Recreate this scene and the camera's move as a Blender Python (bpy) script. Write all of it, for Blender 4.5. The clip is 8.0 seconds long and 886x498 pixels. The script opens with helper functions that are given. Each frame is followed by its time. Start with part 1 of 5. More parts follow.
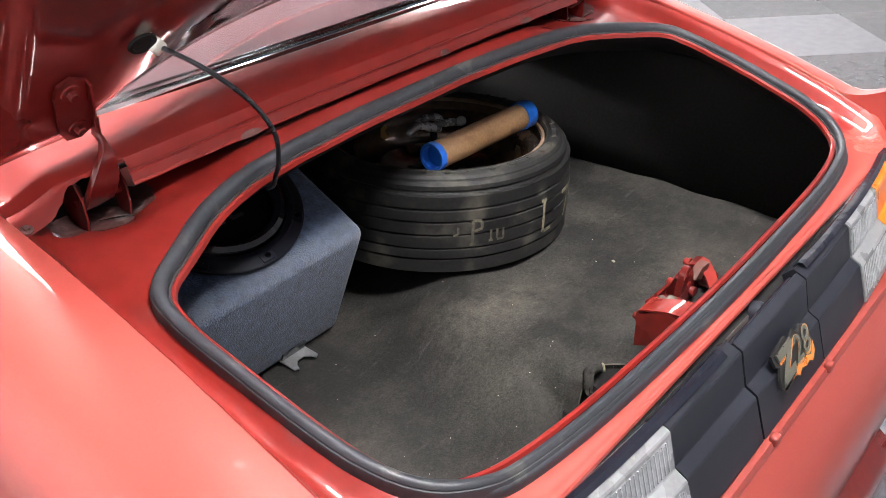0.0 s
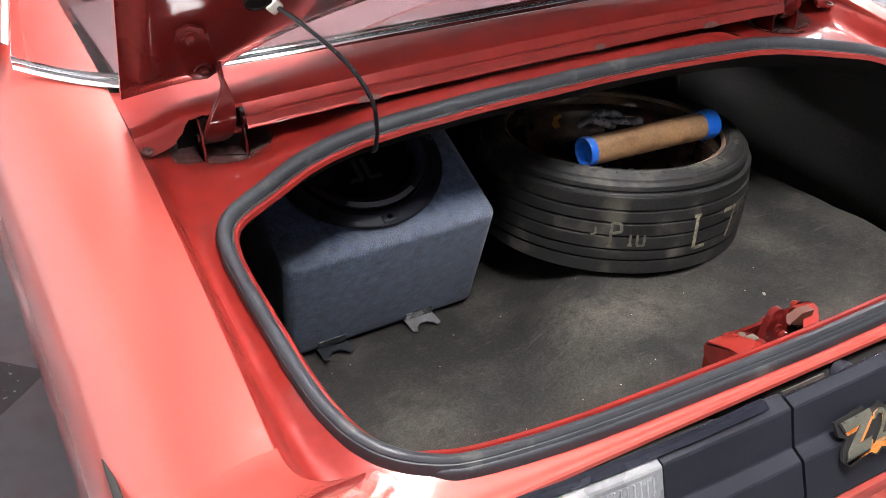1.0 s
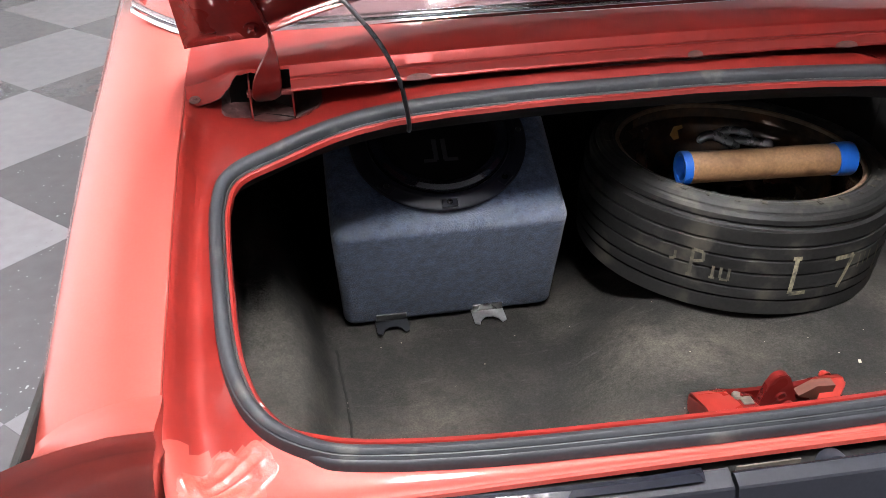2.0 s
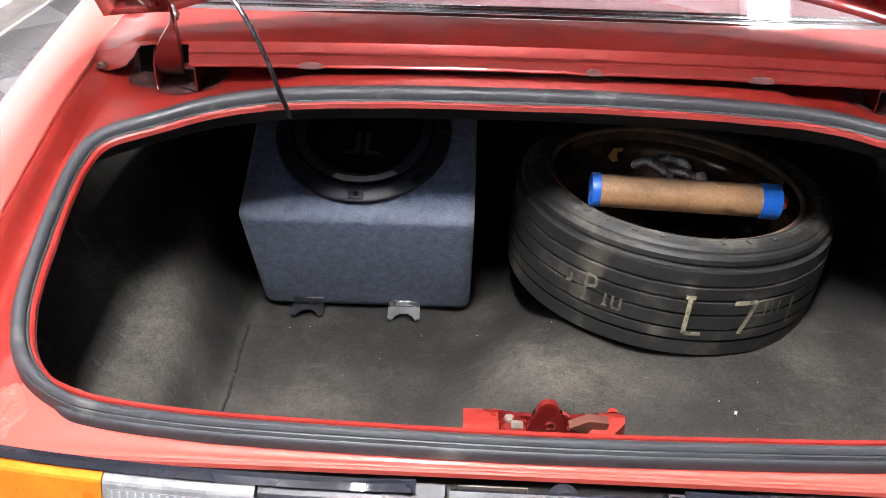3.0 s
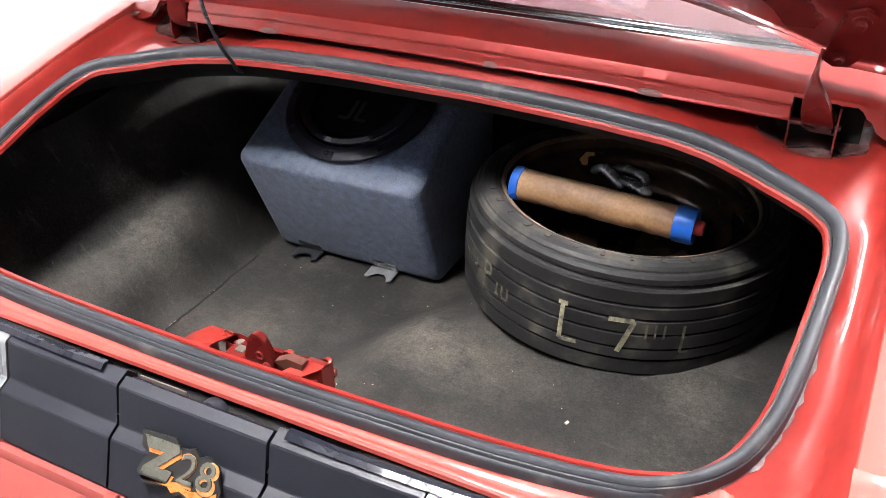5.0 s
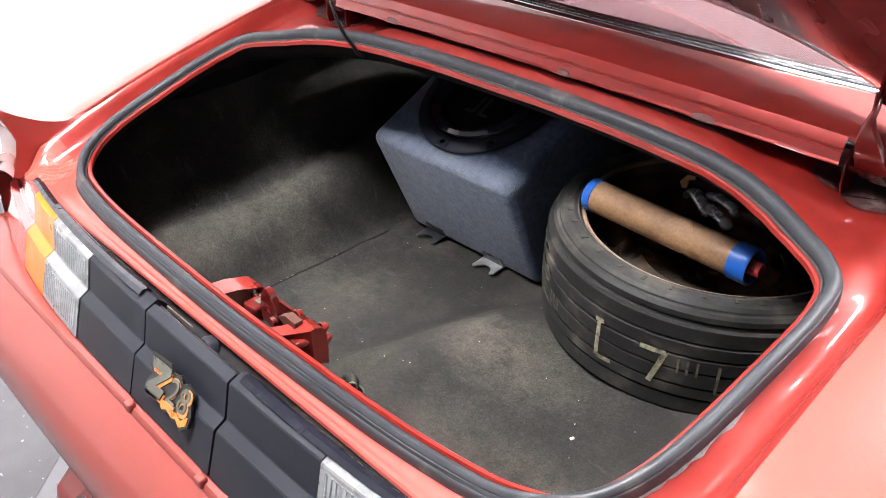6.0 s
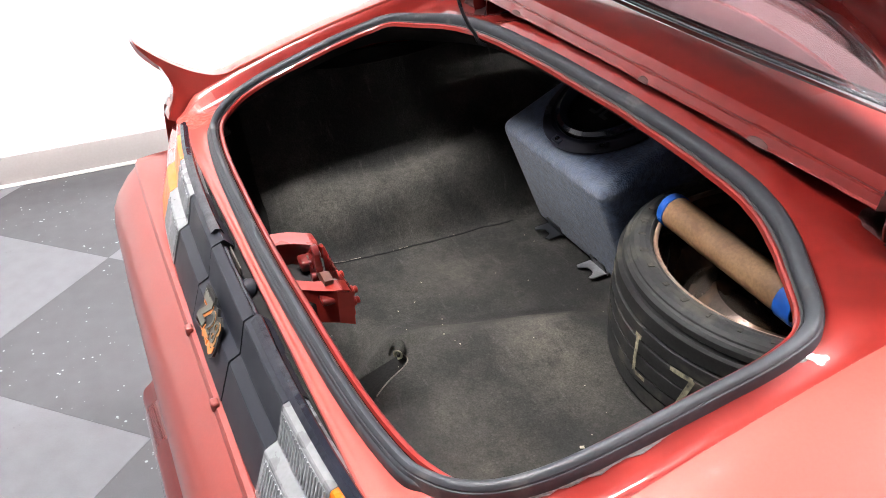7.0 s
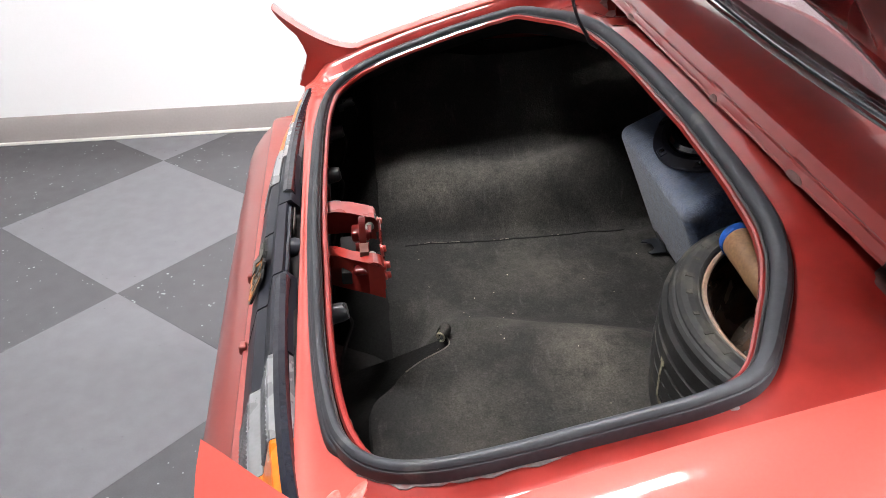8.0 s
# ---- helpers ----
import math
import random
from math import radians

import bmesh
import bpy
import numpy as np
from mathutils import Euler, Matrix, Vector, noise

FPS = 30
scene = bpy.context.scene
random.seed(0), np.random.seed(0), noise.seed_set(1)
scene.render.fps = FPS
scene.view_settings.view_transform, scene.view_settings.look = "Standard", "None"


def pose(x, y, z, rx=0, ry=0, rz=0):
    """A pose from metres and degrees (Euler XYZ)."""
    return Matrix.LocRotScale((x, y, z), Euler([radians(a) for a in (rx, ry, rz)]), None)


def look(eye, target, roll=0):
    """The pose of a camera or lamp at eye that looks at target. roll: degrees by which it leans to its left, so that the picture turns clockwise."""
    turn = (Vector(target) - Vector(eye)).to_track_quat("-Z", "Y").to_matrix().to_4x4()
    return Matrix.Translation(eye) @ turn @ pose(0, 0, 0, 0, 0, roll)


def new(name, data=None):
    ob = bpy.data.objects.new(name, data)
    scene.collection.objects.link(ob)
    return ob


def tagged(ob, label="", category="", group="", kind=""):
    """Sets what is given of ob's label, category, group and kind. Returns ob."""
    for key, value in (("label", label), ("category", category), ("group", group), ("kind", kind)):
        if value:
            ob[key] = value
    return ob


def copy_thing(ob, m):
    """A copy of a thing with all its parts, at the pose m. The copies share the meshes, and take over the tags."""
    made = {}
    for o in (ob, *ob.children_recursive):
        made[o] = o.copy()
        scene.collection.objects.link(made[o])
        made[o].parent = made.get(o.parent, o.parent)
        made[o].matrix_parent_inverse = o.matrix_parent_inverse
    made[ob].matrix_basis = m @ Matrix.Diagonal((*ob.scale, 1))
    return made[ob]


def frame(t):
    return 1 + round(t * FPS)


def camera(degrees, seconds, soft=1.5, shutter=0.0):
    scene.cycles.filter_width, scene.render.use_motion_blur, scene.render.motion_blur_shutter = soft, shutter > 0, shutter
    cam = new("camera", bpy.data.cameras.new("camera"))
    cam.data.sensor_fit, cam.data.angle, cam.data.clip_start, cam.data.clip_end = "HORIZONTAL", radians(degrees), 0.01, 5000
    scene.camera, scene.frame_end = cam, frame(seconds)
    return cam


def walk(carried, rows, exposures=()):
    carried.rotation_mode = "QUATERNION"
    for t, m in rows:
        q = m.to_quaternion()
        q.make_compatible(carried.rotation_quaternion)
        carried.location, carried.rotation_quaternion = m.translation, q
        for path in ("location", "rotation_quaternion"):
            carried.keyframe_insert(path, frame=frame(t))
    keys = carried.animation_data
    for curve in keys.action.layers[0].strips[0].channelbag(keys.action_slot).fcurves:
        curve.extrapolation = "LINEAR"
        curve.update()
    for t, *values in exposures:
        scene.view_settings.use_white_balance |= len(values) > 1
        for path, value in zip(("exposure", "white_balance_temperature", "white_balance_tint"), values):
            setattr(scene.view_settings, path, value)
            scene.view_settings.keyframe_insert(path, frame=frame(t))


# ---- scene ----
cam = camera(52.0, 8.0, 0.85)
PATH = [
    (0, (-1.133, -0.476, 1.782), (0.184, 0.639, 0.77), -1.4),
    (0.5, (-1.025, -0.608, 1.782), (0.047, 0.742, 0.769), -1.5),
    (1, (-0.892, -0.707, 1.781), (-0.095, 0.817, 0.759), -1.6),
    (1.2, (-0.818, -0.729, 1.779), (-0.134, 0.839, 0.744), -1.7),
    (2.3, (-0.4, -0.804, 1.747), (-0.282, 0.908, 0.72), -0.8),
    (2.5, (-0.32, -0.812, 1.749), (-0.253, 0.901, 0.72), -0.1),
    (3, (-0.108, -0.824, 1.751), (-0.155, 0.89, 0.721), 1.4),
    (3.5, (0.101, -0.819, 1.753), (-0.062, 0.886, 0.72), 2.0),
    (4, (0.285, -0.81, 1.757), (-0.028, 0.872, 0.721), 1.7),
    (4.5, (0.466, -0.802, 1.761), (-0.051, 0.827, 0.723), 0.7),
    (4.7, (0.541, -0.791, 1.757), (-0.078, 0.807, 0.726), 0.2),
    (5.8, (0.953, -0.581, 1.779), (-0.258, 0.632, 0.749), -1.9),
    (6, (1.006, -0.545, 1.775), (-0.285, 0.589, 0.753), -1.9),
    (6.5, (1.133, -0.429, 1.774), (-0.318, 0.499, 0.757), -1.5),
    (7, (1.22, -0.293, 1.772), (-0.368, 0.373, 0.756), -1.9),
    (7.5, (1.286, -0.141, 1.772), (-0.386, 0.266, 0.753), -1.7),
    (8, (1.32, -0.01, 1.771), (-0.39, 0.175, 0.751), -1.0),
]
walk(cam, [(t, look(eye, target, roll)) for t, eye, target, roll in PATH],
     [(0.0, 0.0), (1.0, 0.03), (2.5, 0.30), (3.0, 0.52), (3.5, 0.58), (4.5, 0.50), (6.0, 0.44), (6.5, 0.36), (7.0, 0.17), (7.5, -0.10), (8.0, -0.30)])
from mathutils.bvhtree import BVHTree

# ---- light: a white showroom with rows of fluorescent ceiling fittings ----
world = bpy.data.worlds.new("world")
world.use_nodes = True
world.node_tree.nodes["Background"].inputs[0].default_value = (0.9, 0.95, 1.0, 1)
world.node_tree.nodes["Background"].inputs[1].default_value = 0.05
scene.world = world
scene.view_settings.exposure = 0.0
LAMP = 295.0

# ---- materials ----


def material(name, base, rough=0.5, metal=0.0, coat=0.0, var=0.15, scale=(6.0, 90.0), bump=0.1, depth=0.001, dirt=None, sheen=0.0,
             spec=0.5, rough_var=0.1, stretch=None):
    """Principled surface with colour and roughness varied at two scales, fine relief and, if given, stains (colour, share, scale)."""
    m = bpy.data.materials.new(name)
    m.use_nodes = True
    nt = m.node_tree
    p = nt.nodes["Principled BSDF"]
    tc = nt.nodes.new("ShaderNodeTexCoord")
    vec = tc.outputs["Object"]
    if stretch:
        mp = nt.nodes.new("ShaderNodeMapping")
        mp.inputs["Scale"].default_value = stretch
        nt.links.new(vec, mp.inputs["Vector"])
        vec = mp.outputs["Vector"]

    def noise_at(s, detail=4.0):
        n = nt.nodes.new("ShaderNodeTexNoise")
        n.inputs["Scale"].default_value = s
        n.inputs["Detail"].default_value = detail
        nt.links.new(vec, n.inputs["Vector"])
        return n.outputs["Fac"]

    def ramp(fac, lo, hi, a, b):
        r = nt.nodes.new("ShaderNodeMapRange")
        r.inputs["From Min"].default_value, r.inputs["From Max"].default_value = lo, hi
        r.inputs["To Min"].default_value, r.inputs["To Max"].default_value = a, b
        nt.links.new(fac, r.inputs["Value"])
        return r.outputs["Result"]

    big, small = noise_at(scale[0]), noise_at(scale[1], 2.0)
    total = nt.nodes.new("ShaderNodeMath")
    total.operation = "MULTIPLY"
    nt.links.new(ramp(big, 0.25, 0.75, 1 - var, 1 + var), total.inputs[0])
    nt.links.new(ramp(small, 0.25, 0.75, 1 - var * 0.7, 1 + var * 0.7), total.inputs[1])
    mul = nt.nodes.new("ShaderNodeVectorMath")
    mul.operation = "SCALE"
    mul.inputs[0].default_value = base
    nt.links.new(total.outputs[0], mul.inputs["Scale"])
    col = mul.outputs["Vector"]
    if dirt:
        tint, share, dscale = dirt
        mix = nt.nodes.new("ShaderNodeMix")
        mix.data_type = "RGBA"
        nt.links.new(ramp(noise_at(dscale, 6.0), 0.62 - share * 0.3, 0.78 - share * 0.2, 0.0, 1.0), mix.inputs["Factor"])
        nt.links.new(col, mix.inputs["A"])
        mix.inputs["B"].default_value = (*tint, 1)
        col = mix.outputs["Result"]
    nt.links.new(col, p.inputs["Base Color"])
    nt.links.new(ramp(big, 0.3, 0.7, max(0.02, rough - rough_var), min(1, rough + rough_var)), p.inputs["Roughness"])
    p.inputs["Metallic"].default_value = metal
    p.inputs["Coat Weight"].default_value = coat
    p.inputs["Coat Roughness"].default_value = 0.05
    p.inputs["Specular IOR Level"].default_value = spec
    p.inputs["Coat IOR"].default_value = 1.5
    if sheen:
        p.inputs["Sheen Weight"].default_value = sheen
        p.inputs["Sheen Roughness"].default_value = 0.6
    if bump:
        b = nt.nodes.new("ShaderNodeBump")
        b.inputs["Strength"].default_value, b.inputs["Distance"].default_value = bump, depth
        nt.links.new(small, b.inputs["Height"])
        nt.links.new(b.outputs["Normal"], p.inputs["Normal"])
        if coat:
            nt.links.new(b.outputs["Normal"], p.inputs["Coat Normal"])
    return m


def emitter(name, colour, strength):
    m = bpy.data.materials.new(name)
    m.use_nodes = True
    p = m.node_tree.nodes["Principled BSDF"]
    p.inputs["Emission Color"].default_value = (*colour, 1)
    p.inputs["Emission Strength"].default_value = strength
    p.inputs["Base Color"].default_value = (0.8, 0.8, 0.8, 1)
    return m


def clear(name, tint, rough=0.03, ior=1.45):
    m = bpy.data.materials.new(name)
    m.use_nodes = True
    p = m.node_tree.nodes["Principled BSDF"]
    p.inputs["Base Color"].default_value = (*tint, 1)
    p.inputs["Transmission Weight"].default_value = 1.0
    p.inputs["Roughness"].default_value, p.inputs["IOR"].default_value = rough, ior
    return m


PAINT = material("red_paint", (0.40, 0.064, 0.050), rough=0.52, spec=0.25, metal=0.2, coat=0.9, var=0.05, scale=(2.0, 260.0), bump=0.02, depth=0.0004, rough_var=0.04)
BUMPER = material("dull_bumper_paint", (0.225, 0.034, 0.026), rough=0.45, coat=0.6, var=0.06, scale=(3.0, 220.0), bump=0.03, depth=0.0005)
RUSTYCATCH = material("rusty_brown_catch", (0.070, 0.022, 0.014), rough=0.5, var=0.2, scale=(30.0, 140.0), bump=0.1, depth=0.0006)
DULLSTEEL = material("dull_spring_steel", (0.10, 0.085, 0.07), rough=0.5, metal=0.2, var=0.4, scale=(30.0, 160.0), bump=0.3, depth=0.0006)
# two darker copies of the body red: shade round the trunk put into the colour
SHADED_JAMB = material("shaded_red_jamb", (0.21, 0.018, 0.0145), rough=0.34, rough_var=0.03, spec=0.2, metal=0.3, coat=0.9, var=0.10, scale=(9.0, 26.0), bump=0.10, depth=0.002)
SHADED_RED = material("shaded_red_paint", (0.215, 0.018, 0.014), rough=0.40, spec=0.2, metal=0.15, coat=1.0, var=0.14, scale=(9.0, 30.0), bump=0.12, depth=0.004)
SHADED_JAMB.node_tree.nodes["Principled BSDF"].inputs["Coat Roughness"].default_value = 0.05
PAINT.node_tree.nodes["Principled BSDF"].inputs["Coat Roughness"].default_value = 0.07
LATCHJAMB = material("glossy_red_latch_paint", (0.24, 0.024, 0.018), rough=0.3, spec=0.1, metal=0.1, coat=1.0, var=0.14, scale=(9.0, 60.0), bump=0.12, depth=0.0006)
# darker red of lid underside and hinges; also shade painted into the latch
INNER = material("dark_red_inner_and_shade", (0.105, 0.009, 0.008), rough=0.3, spec=0.1, coat=1.0, var=0.15, scale=(5.0, 70.0), bump=0.06, depth=0.0008)
SEALANT = material("smeared_sealant", (0.44, 0.060, 0.043), rough=0.5, coat=0.25, var=0.35, scale=(60.0, 180.0), bump=0.6, depth=0.001,
                   dirt=((0.22, 0.17, 0.16), 0.15, 55.0))
GREASE = material("greasy_hinge_steel", (0.050, 0.022, 0.021), rough=0.4, var=0.45, scale=(22.0, 120.0), bump=0.5, depth=0.001,
                  dirt=((0.20, 0.165, 0.160), 0.26, 30.0))
LIP = material("pale_seal_lip", (0.030, 0.031, 0.033), rough=0.45, var=0.2, scale=(7.0, 140.0), bump=0.1, depth=0.0006)
RUBBER = material("weatherstrip_rubber", (0.027, 0.029, 0.034), rough=0.50, spec=0.35, var=0.22, scale=(7.0, 140.0), bump=0.12, depth=0.0006,
                  dirt=((0.11, 0.108, 0.10), 0.1, 16.0))
TYRE = material("tyre_rubber", (0.017, 0.0167, 0.0165), spec=0.3, rough=0.56, var=0.4, scale=(14.0, 150.0), bump=0.3, depth=0.0008,
                dirt=((0.080, 0.072, 0.058), 0.26, 14.0))
DUSTY = material("dusty_moulded_rubber", (0.052, 0.048, 0.041), rough=0.8, var=0.5, scale=(40.0, 220.0), bump=0.3, depth=0.0006, spec=0.2)
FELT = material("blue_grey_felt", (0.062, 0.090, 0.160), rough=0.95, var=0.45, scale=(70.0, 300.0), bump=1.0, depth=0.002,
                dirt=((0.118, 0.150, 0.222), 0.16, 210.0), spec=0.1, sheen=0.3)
TRIM = material("black_trim_plastic", (0.014, 0.0150, 0.0205), spec=0.25, rough=0.40, var=0.18, scale=(5.0, 200.0), bump=0.06, depth=0.0004)
FILM = material("shiny_black_strip", (0.011, 0.012, 0.018), rough=0.14, var=0.2, scale=(8.0, 26.0), bump=0.5, depth=0.004)
# near-black: wires and bolt, and shade filled into recesses and gaps
VOID = material("near_black_parts_and_shade", (0.014, 0.013, 0.013), rough=0.9, var=0.3, bump=0.3, spec=0.15)
TUB = material("dark_trunk_board", (0.022, 0.021, 0.0205), rough=0.9, var=0.3, scale=(4.0, 120.0), bump=0.3, spec=0.15)
UNDER = material("shade_toned_underfelt", (0.013, 0.0125, 0.012), rough=0.95, var=0.4, scale=(9.0, 200.0), bump=0.5, depth=0.002, spec=0.1)
CONE = material("black_speaker_cone", (0.006, 0.006, 0.007), spec=0.2, rough=0.5, var=0.2, bump=0.05)
RINGP = material("dark_blue_plastic_ring", (0.009, 0.010, 0.019), spec=0.3, rough=0.5, var=0.15, bump=0.05)
EMBLEM = material("dull_grey_emblem", (0.042, 0.042, 0.046), rough=0.4, var=0.15, bump=0.0)
SURROUND = material("glossy_rubber_surround", (0.016, 0.018, 0.032), rough=0.14, coat=1.0, var=0.1, bump=0.0)
KRAFT = material("kraft_cardboard", (0.27, 0.150, 0.072), rough=0.6, var=0.28, scale=(16.0, 190.0), bump=0.25, depth=0.0006,
                 dirt=((0.15, 0.075, 0.033), 0.26, 30.0))
BLUE = material("blue_plastic", (0.012, 0.11, 0.50), rough=0.35, var=0.12, bump=0.03)
NOZZLE = material("red_plastic", (0.40, 0.03, 0.03), rough=0.4, var=0.1, bump=0.03)
PLUG = material("dull_red_plug", (0.09, 0.03, 0.026), rough=0.7, var=0.3, scale=(40.0, 200.0), bump=0.3, depth=0.0006)
RUST = material("rusty_rim_edge", (0.20, 0.125, 0.085), rough=0.6, var=0.4, scale=(20.0, 120.0), bump=0.5, depth=0.0008,
                dirt=((0.26, 0.20, 0.16), 0.35, 18.0))
RIMPAINT = material("worn_black_rim_paint", (0.085, 0.066, 0.054), rough=0.2, metal=0.35, coat=0.6, var=0.4, scale=(12.0, 90.0), bump=0.15, depth=0.0007,
                    dirt=((0.18, 0.105, 0.062), 0.56, 20.0))
STEEL = material("bright_steel", (0.62, 0.63, 0.64), rough=0.2, metal=1.0, var=0.15, bump=0.1)
CLAMP = material("worn_chrome_clamp", (0.42, 0.44, 0.46), rough=0.28, metal=0.55, var=0.2, scale=(40.0, 200.0), bump=0.15, depth=0.0006)
ZINC = material("zinc_plate", (0.36, 0.36, 0.37), rough=0.46, metal=0.8, var=0.2, scale=(30.0, 200.0), bump=0.1)
BLACKTAB = material("black_painted_tab", (0.014, 0.015, 0.018), rough=0.3, var=0.2, bump=0.1)
CHROME = material("polished_trim", (0.72, 0.73, 0.75), rough=0.12, metal=1.0, var=0.06, bump=0.0)
CREAM = material("cream_letter_paint", (0.25, 0.225, 0.15), rough=0.8, var=0.5, scale=(60.0, 300.0), bump=0.2,
                 dirt=((0.045, 0.042, 0.036), 0.5, 75.0))
FADED = material("faded_letter_paint", (0.115, 0.105, 0.075), rough=0.8, var=0.5, scale=(60.0, 300.0), bump=0.2,
                 dirt=((0.035, 0.033, 0.030), 0.55, 75.0))
SEALGREY = material("grey_seam_sealant", (0.13, 0.118, 0.115), rough=0.55, var=0.35, scale=(50.0, 220.0), bump=0.6, depth=0.001,
                    dirt=((0.16, 0.05, 0.045), 0.3, 60.0))
YELLOW = material("amber_tag", (0.24, 0.105, 0.010), rough=0.5, var=0.2, bump=0.05)
ORANGE = material("orange_badge", (0.52, 0.16, 0.032), rough=0.35, var=0.2, scale=(60.0, 300.0), bump=0.05)
BADGEGOLD = material("gold_badge", (0.36, 0.17, 0.06), rough=0.35, var=0.25, scale=(60.0, 300.0), bump=0.05)
BADGEGREY = material("grey_badge_face", (0.085, 0.083, 0.066), rough=0.35, var=0.25, scale=(60.0, 300.0), bump=0.05)
BADGEBLACK = material("black_badge", (0.015, 0.014, 0.014), rough=0.4, var=0.2, bump=0.05)
WHITE = material("white_plastic", (0.75, 0.73, 0.66), rough=0.45, var=0.1, bump=0.05)
SEAM = material("dusty_seam_thread", (0.14, 0.125, 0.10), rough=0.9, var=0.4, scale=(30.0, 200.0), bump=0.0)
LINT = material("pale_lint", (0.55, 0.50, 0.38), rough=0.9, var=0.2, bump=0.0)
GREYWALL = material("light_grey_wall_paint", (0.50, 0.50, 0.51), rough=0.6, var=0.02, scale=(1.2, 150.0), bump=0.04, depth=0.0006)
WALL = material("white_wall_paint", (0.71, 0.71, 0.72), rough=0.6, var=0.015, scale=(1.2, 150.0), bump=0.04, depth=0.0006)
CEIL = material("grey_ceiling_paint", (0.46, 0.457, 0.47), rough=0.8, var=0.02, bump=0.03)
BASE = material("taupe_vinyl_base", (0.33, 0.30, 0.29), rough=0.4, var=0.05, scale=(2.0, 90.0), bump=0.03)
SKIRT = material("pale_caulk", (0.62, 0.60, 0.58), rough=0.5, var=0.06, bump=0.05)
GROUT = material("dark_floor_bed", (0.12, 0.12, 0.125), rough=0.6, var=0.1)
LEATHER = material("maroon_leather", (0.16, 0.045, 0.042), rough=0.5, var=0.2, scale=(6.0, 140.0), bump=0.3)
SHELF = material("maroon_cloth", (0.075, 0.030, 0.032), rough=0.9, var=0.2, bump=0.3)
GLASS = clear("window_glass", (0.55, 0.56, 0.58), 0.01, 1.9)
LENSPANE = material("grey_lens_depth", (0.20, 0.205, 0.215), rough=0.2, coat=0.5, var=0.2, scale=(18.0, 150.0), bump=0.05)
LENSFRAME = material("grey_lens_frame", (0.17, 0.172, 0.178), rough=0.3, coat=0.3, var=0.15, scale=(18.0, 150.0), bump=0.05)
CLEARLENS = material("ribbed_clear_lens", (0.26, 0.264, 0.275), rough=0.25, coat=0.35, var=0.18, scale=(18.0, 150.0), bump=0.1)
AMBER = material("amber_lens", (0.62, 0.135, 0.006), rough=0.35, spec=0.3, coat=0.3, var=0.12, scale=(18.0, 150.0), bump=0.05)
REDLENS = material("red_lens", (0.50, 0.05, 0.05), rough=0.15, coat=1.0, var=0.1, scale=(18.0, 150.0), bump=0.05)
FITTING = material("white_fitting", (0.75, 0.75, 0.75), rough=0.4, var=0.03, bump=0.0)
TUBES = emitter("fluorescent_glow", (1.0, 0.985, 0.985), LAMP)


def lit_worn_edge(mat, tint, y, z, reach, share):
    """Pale pile along one edge that runs across the box at (y, z), on its upper side: wear plus painted-in light."""
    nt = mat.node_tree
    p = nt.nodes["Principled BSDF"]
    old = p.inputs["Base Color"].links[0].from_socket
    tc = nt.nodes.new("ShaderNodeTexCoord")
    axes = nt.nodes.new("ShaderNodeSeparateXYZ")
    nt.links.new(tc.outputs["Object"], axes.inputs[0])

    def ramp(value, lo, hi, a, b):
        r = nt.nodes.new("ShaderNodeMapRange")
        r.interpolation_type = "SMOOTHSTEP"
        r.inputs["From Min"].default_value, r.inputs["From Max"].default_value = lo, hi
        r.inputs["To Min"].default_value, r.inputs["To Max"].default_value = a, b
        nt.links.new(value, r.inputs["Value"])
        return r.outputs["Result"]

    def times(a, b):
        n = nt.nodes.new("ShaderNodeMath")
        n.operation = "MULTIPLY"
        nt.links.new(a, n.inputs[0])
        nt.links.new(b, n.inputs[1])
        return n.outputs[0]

    edge_breakup = nt.nodes.new("ShaderNodeTexNoise")
    edge_breakup.inputs["Scale"].default_value, edge_breakup.inputs["Detail"].default_value = 45.0, 6.0
    nt.links.new(tc.outputs["Object"], edge_breakup.inputs["Vector"])
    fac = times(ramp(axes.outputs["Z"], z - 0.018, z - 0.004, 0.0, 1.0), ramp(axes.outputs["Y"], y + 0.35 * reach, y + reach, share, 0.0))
    fac = times(fac, ramp(edge_breakup.outputs["Fac"], 0.3, 0.65, 0.55, 1.0))
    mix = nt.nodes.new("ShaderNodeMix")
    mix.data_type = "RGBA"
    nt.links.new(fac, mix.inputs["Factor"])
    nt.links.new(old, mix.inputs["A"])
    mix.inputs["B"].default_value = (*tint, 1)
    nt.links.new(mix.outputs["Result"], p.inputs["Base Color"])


# paler front edge: some wear, and the lamplight on it mixed into the colour
lit_worn_edge(FELT, (0.175, 0.190, 0.215), 0.588, 0.957, 0.060, 0.55)


